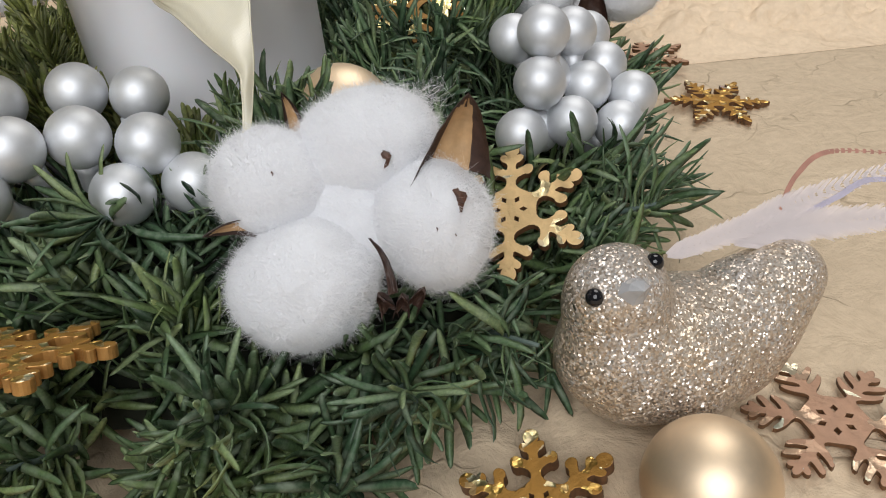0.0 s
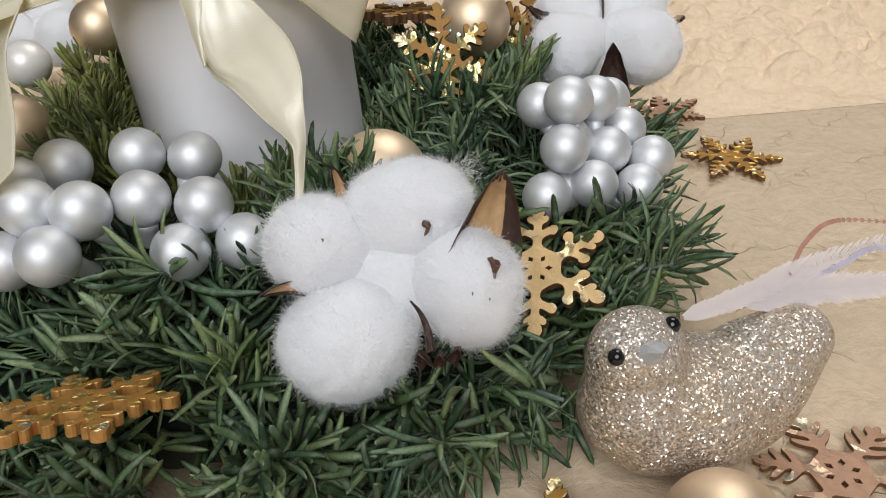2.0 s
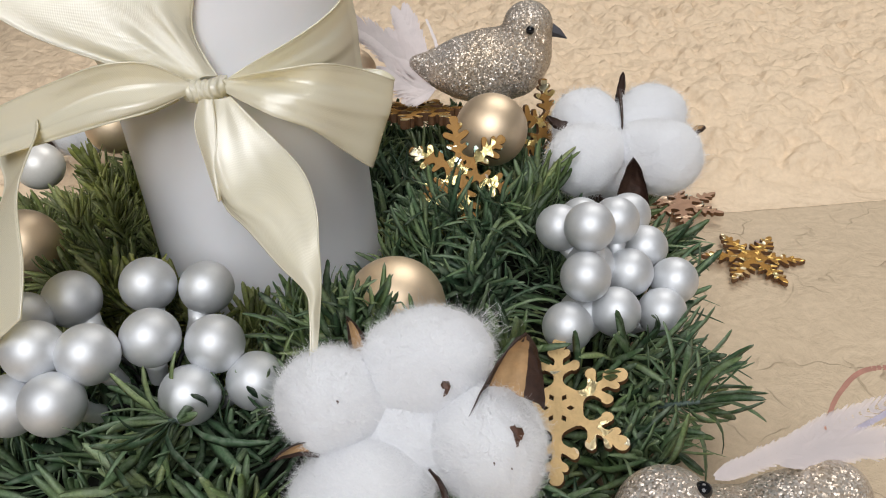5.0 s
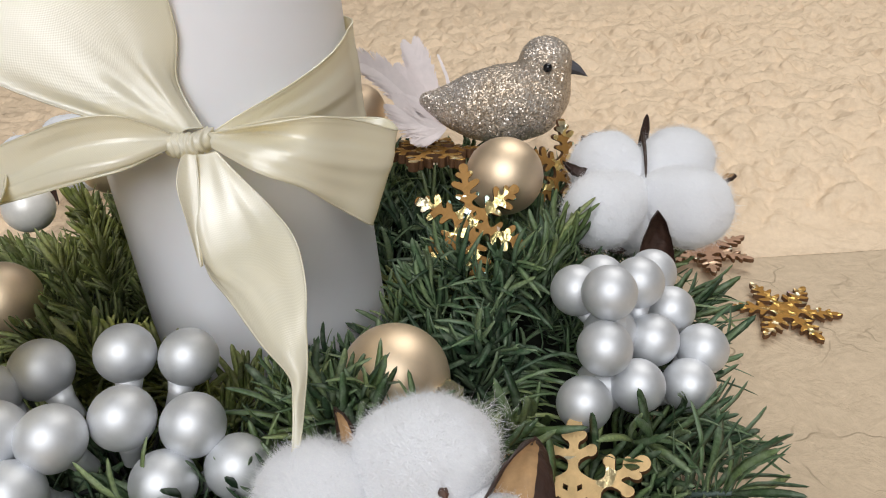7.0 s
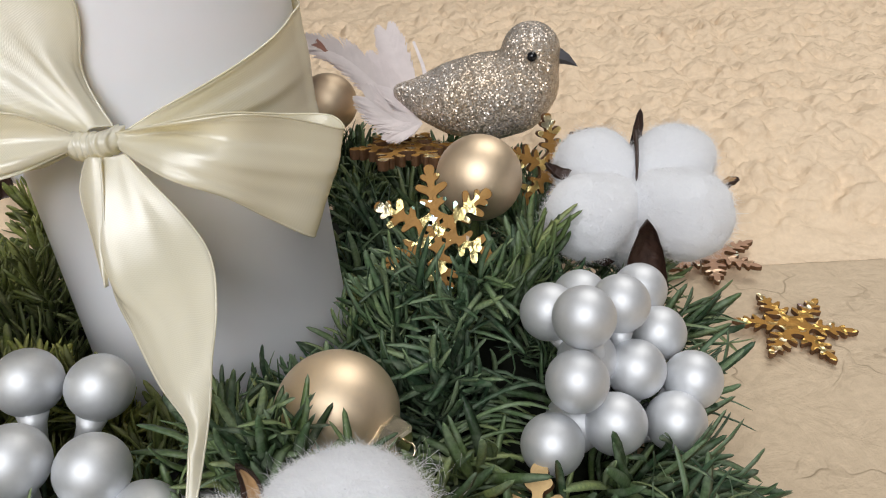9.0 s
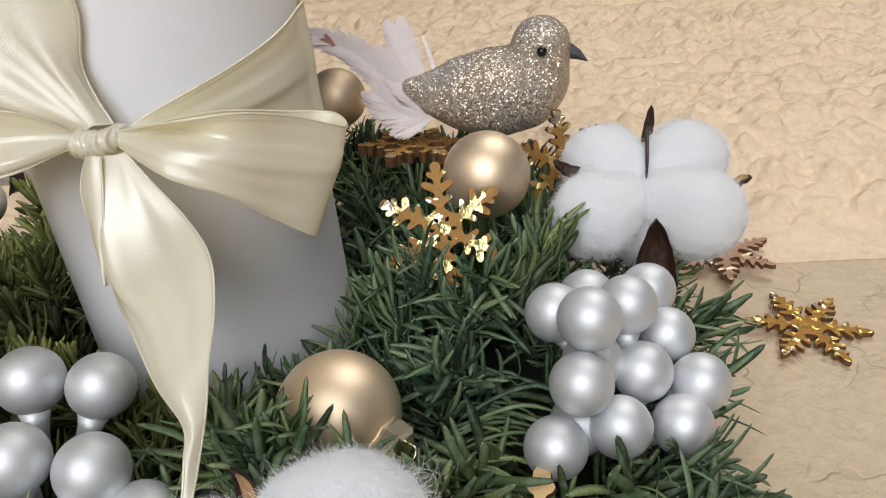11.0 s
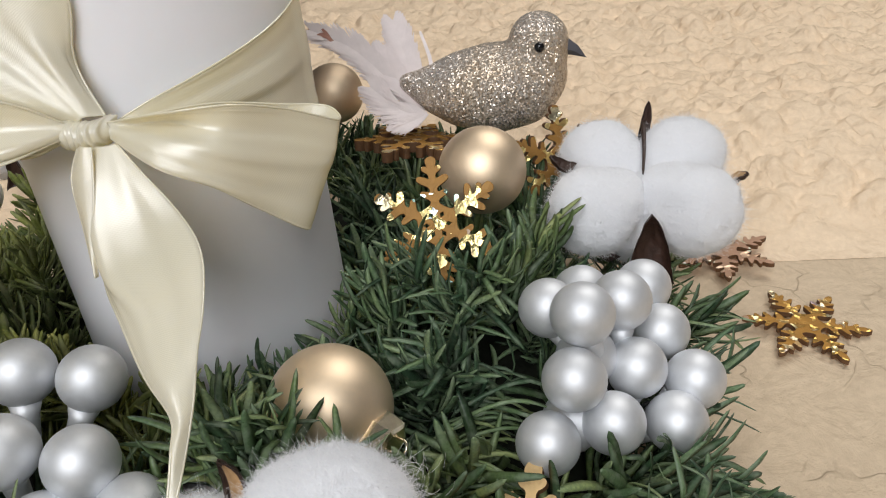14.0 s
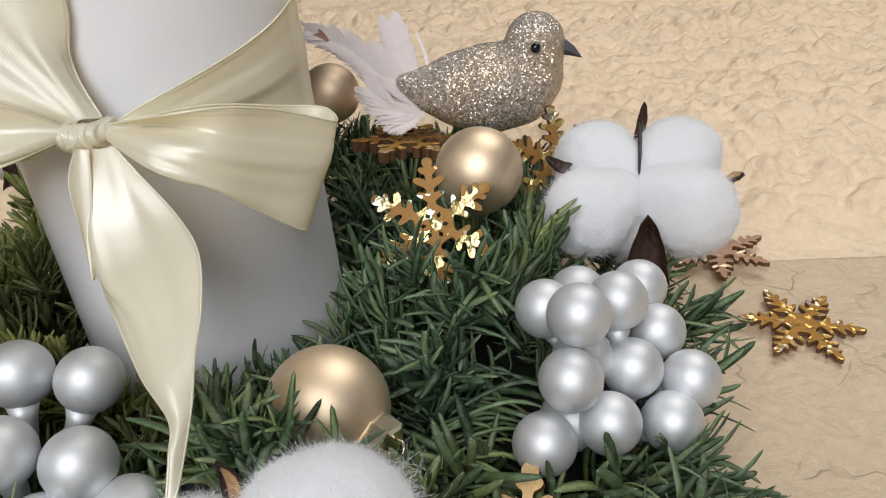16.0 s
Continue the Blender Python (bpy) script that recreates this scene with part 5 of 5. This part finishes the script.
# olive sprigs standing behind the hanging ribbon, and a collar round the candle's foot
for k in range(16):
    a = radians(120 + 105 * (k + rng.random()) / 16)
    r = rng.uniform(0.060, 0.112)
    sprig(ORIGIN + Vector((math.cos(a) * r, math.sin(a) * r, rng.uniform(0.036, 0.046))), Vector((math.cos(a) * 0.3, math.sin(a) * 0.3 - 0.15, 0.9)), 0.018, 50, 0.0155, rng, False, (14, 58), True)
for k in range(11):
    a = radians(-172 + 165 * (k + 0.3 + 0.4 * rng.random()) / 11)
    rad = Vector((math.cos(a), math.sin(a), 0))
    sprig(ORIGIN + rad * rng.uniform(0.046, 0.052) + Vector((0, 0, rng.uniform(0.030, 0.038))), rad * 0.25 + Vector((rng.uniform(-0.3, 0.3), 0, 0.9)), 0.016, 40, 0.0160, rng, False, (14, 60), k < 6)
# long bent needles swept from the gold bauble towards the berries
verts, faces = [], []
for k in range(46):
    a0 = Vector((0.004 + rng.gauss(0, 0.004), 0.236 + rng.gauss(0, 0.012), 0.036 + rng.uniform(-0.004, 0.012)))
    way = Vector((1.0, rng.uniform(-0.35, 0.35), rng.uniform(-0.10, 0.25))).normalized()
    long, w = rng.uniform(0.018, 0.027), rng.uniform(0.0006, 0.0009)
    side, wave = way.cross(Vector((0, 0, 1))).normalized(), rng.uniform(-0.25, 0.25)
    line = spline([a0, a0 + way * long * 0.35 + side * long * wave * 0.6 + Vector((0, 0, 0.10 * long)), a0 + way * long * 0.7 + side * long * wave + Vector((0, 0, 0.08 * long)), a0 + way * long + side * long * wave * 0.7 - Vector((0, 0, 0.12 * long))], 9)
    if not free(line[::2]):
        continue
    i0 = len(verts)
    for j, q in enumerate(line):
        ww = w * (1 if j < 7 else 0.75 if j == 7 else 0.3)
        verts += [tuple(q - ORIGIN + side * ww), tuple(q - ORIGIN + Vector((0, 0, ww * 0.5))), tuple(q - ORIGIN - side * ww), tuple(q - ORIGIN - Vector((0, 0, ww * 0.5)))]
    for j in range(8):
        for q in range(4):
            b0, b1 = i0 + 4 * j + q, i0 + 4 * j + (q + 1) % 4
            faces.append((b0, b1, b1 + 4, b0 + 4))
me = bpy.data.meshes.new("bent_needles")
me.from_pydata(verts, [], faces)
me.materials.append(NEEDLE)
me.polygons.foreach_set("use_smooth", [True] * len(me.polygons))
part("bent_needles", me, NEEDLE, wreath, "long bent green needles")
# a fuller front edge
for k in range(34):
    a = radians(-165 + 150 * (k + rng.random()) / 34)
    r = rng.uniform(0.105, 0.136)
    rad = Vector((math.cos(a), math.sin(a), 0))
    sprig(ORIGIN + rad * r + Vector((0, 0, rng.uniform(0.008, 0.018))), rad * rng.uniform(0.5, 0.9) + Vector((rng.uniform(-0.4, 0.4), 0, rng.uniform(0.3, 0.6))), 0.020, 38, rng.uniform(0.0185, 0.023), rng, False, (20, 62))
# the rest of the ring: sage in front and beside the cotton, short olive needles round the candle's far side
for ring, (rho, n) in enumerate(((0.047, 18), (0.059, 21), (0.072, 24), (0.085, 27), (0.098, 31), (0.110, 34), (0.121, 38))):
    for k in range(n):
        a = (k + 0.5 * (ring % 2) + rng.uniform(-0.25, 0.25)) / n * 2 * math.pi
        r = (rho + rng.uniform(-0.005, 0.005)) * (1 + 0.13 * max(0.0, -math.sin(a)) ** 2)
        rad = Vector((math.cos(a), math.sin(a), 0))
        tan = Vector((-math.sin(a), math.cos(a), 0))
        u = (r - 0.088) / 0.053
        axis = rad * (0.95 * u + rng.uniform(-0.3, 0.3)) + tan * rng.uniform(-0.55, 0.55) + Vector((0, 0, 0.72 * math.sqrt(max(0.08, 1 - u * u)) + 0.10))
        base = ORIGIN + rad * r + Vector((0, 0, max(0.004, mound(r) * 0.66 - 0.004)))
        olive = base.x < -0.070 and base.y > 0.225 or ring < 2 and rng.random() < 0.5
        sprig(base, axis, rng.uniform(0.017, 0.023), 54 if olive else 44, rng.uniform(0.0135, 0.0170) if olive else rng.uniform(0.0190, 0.0240), rng, False, (16, 56) if olive else (18, 60), olive)
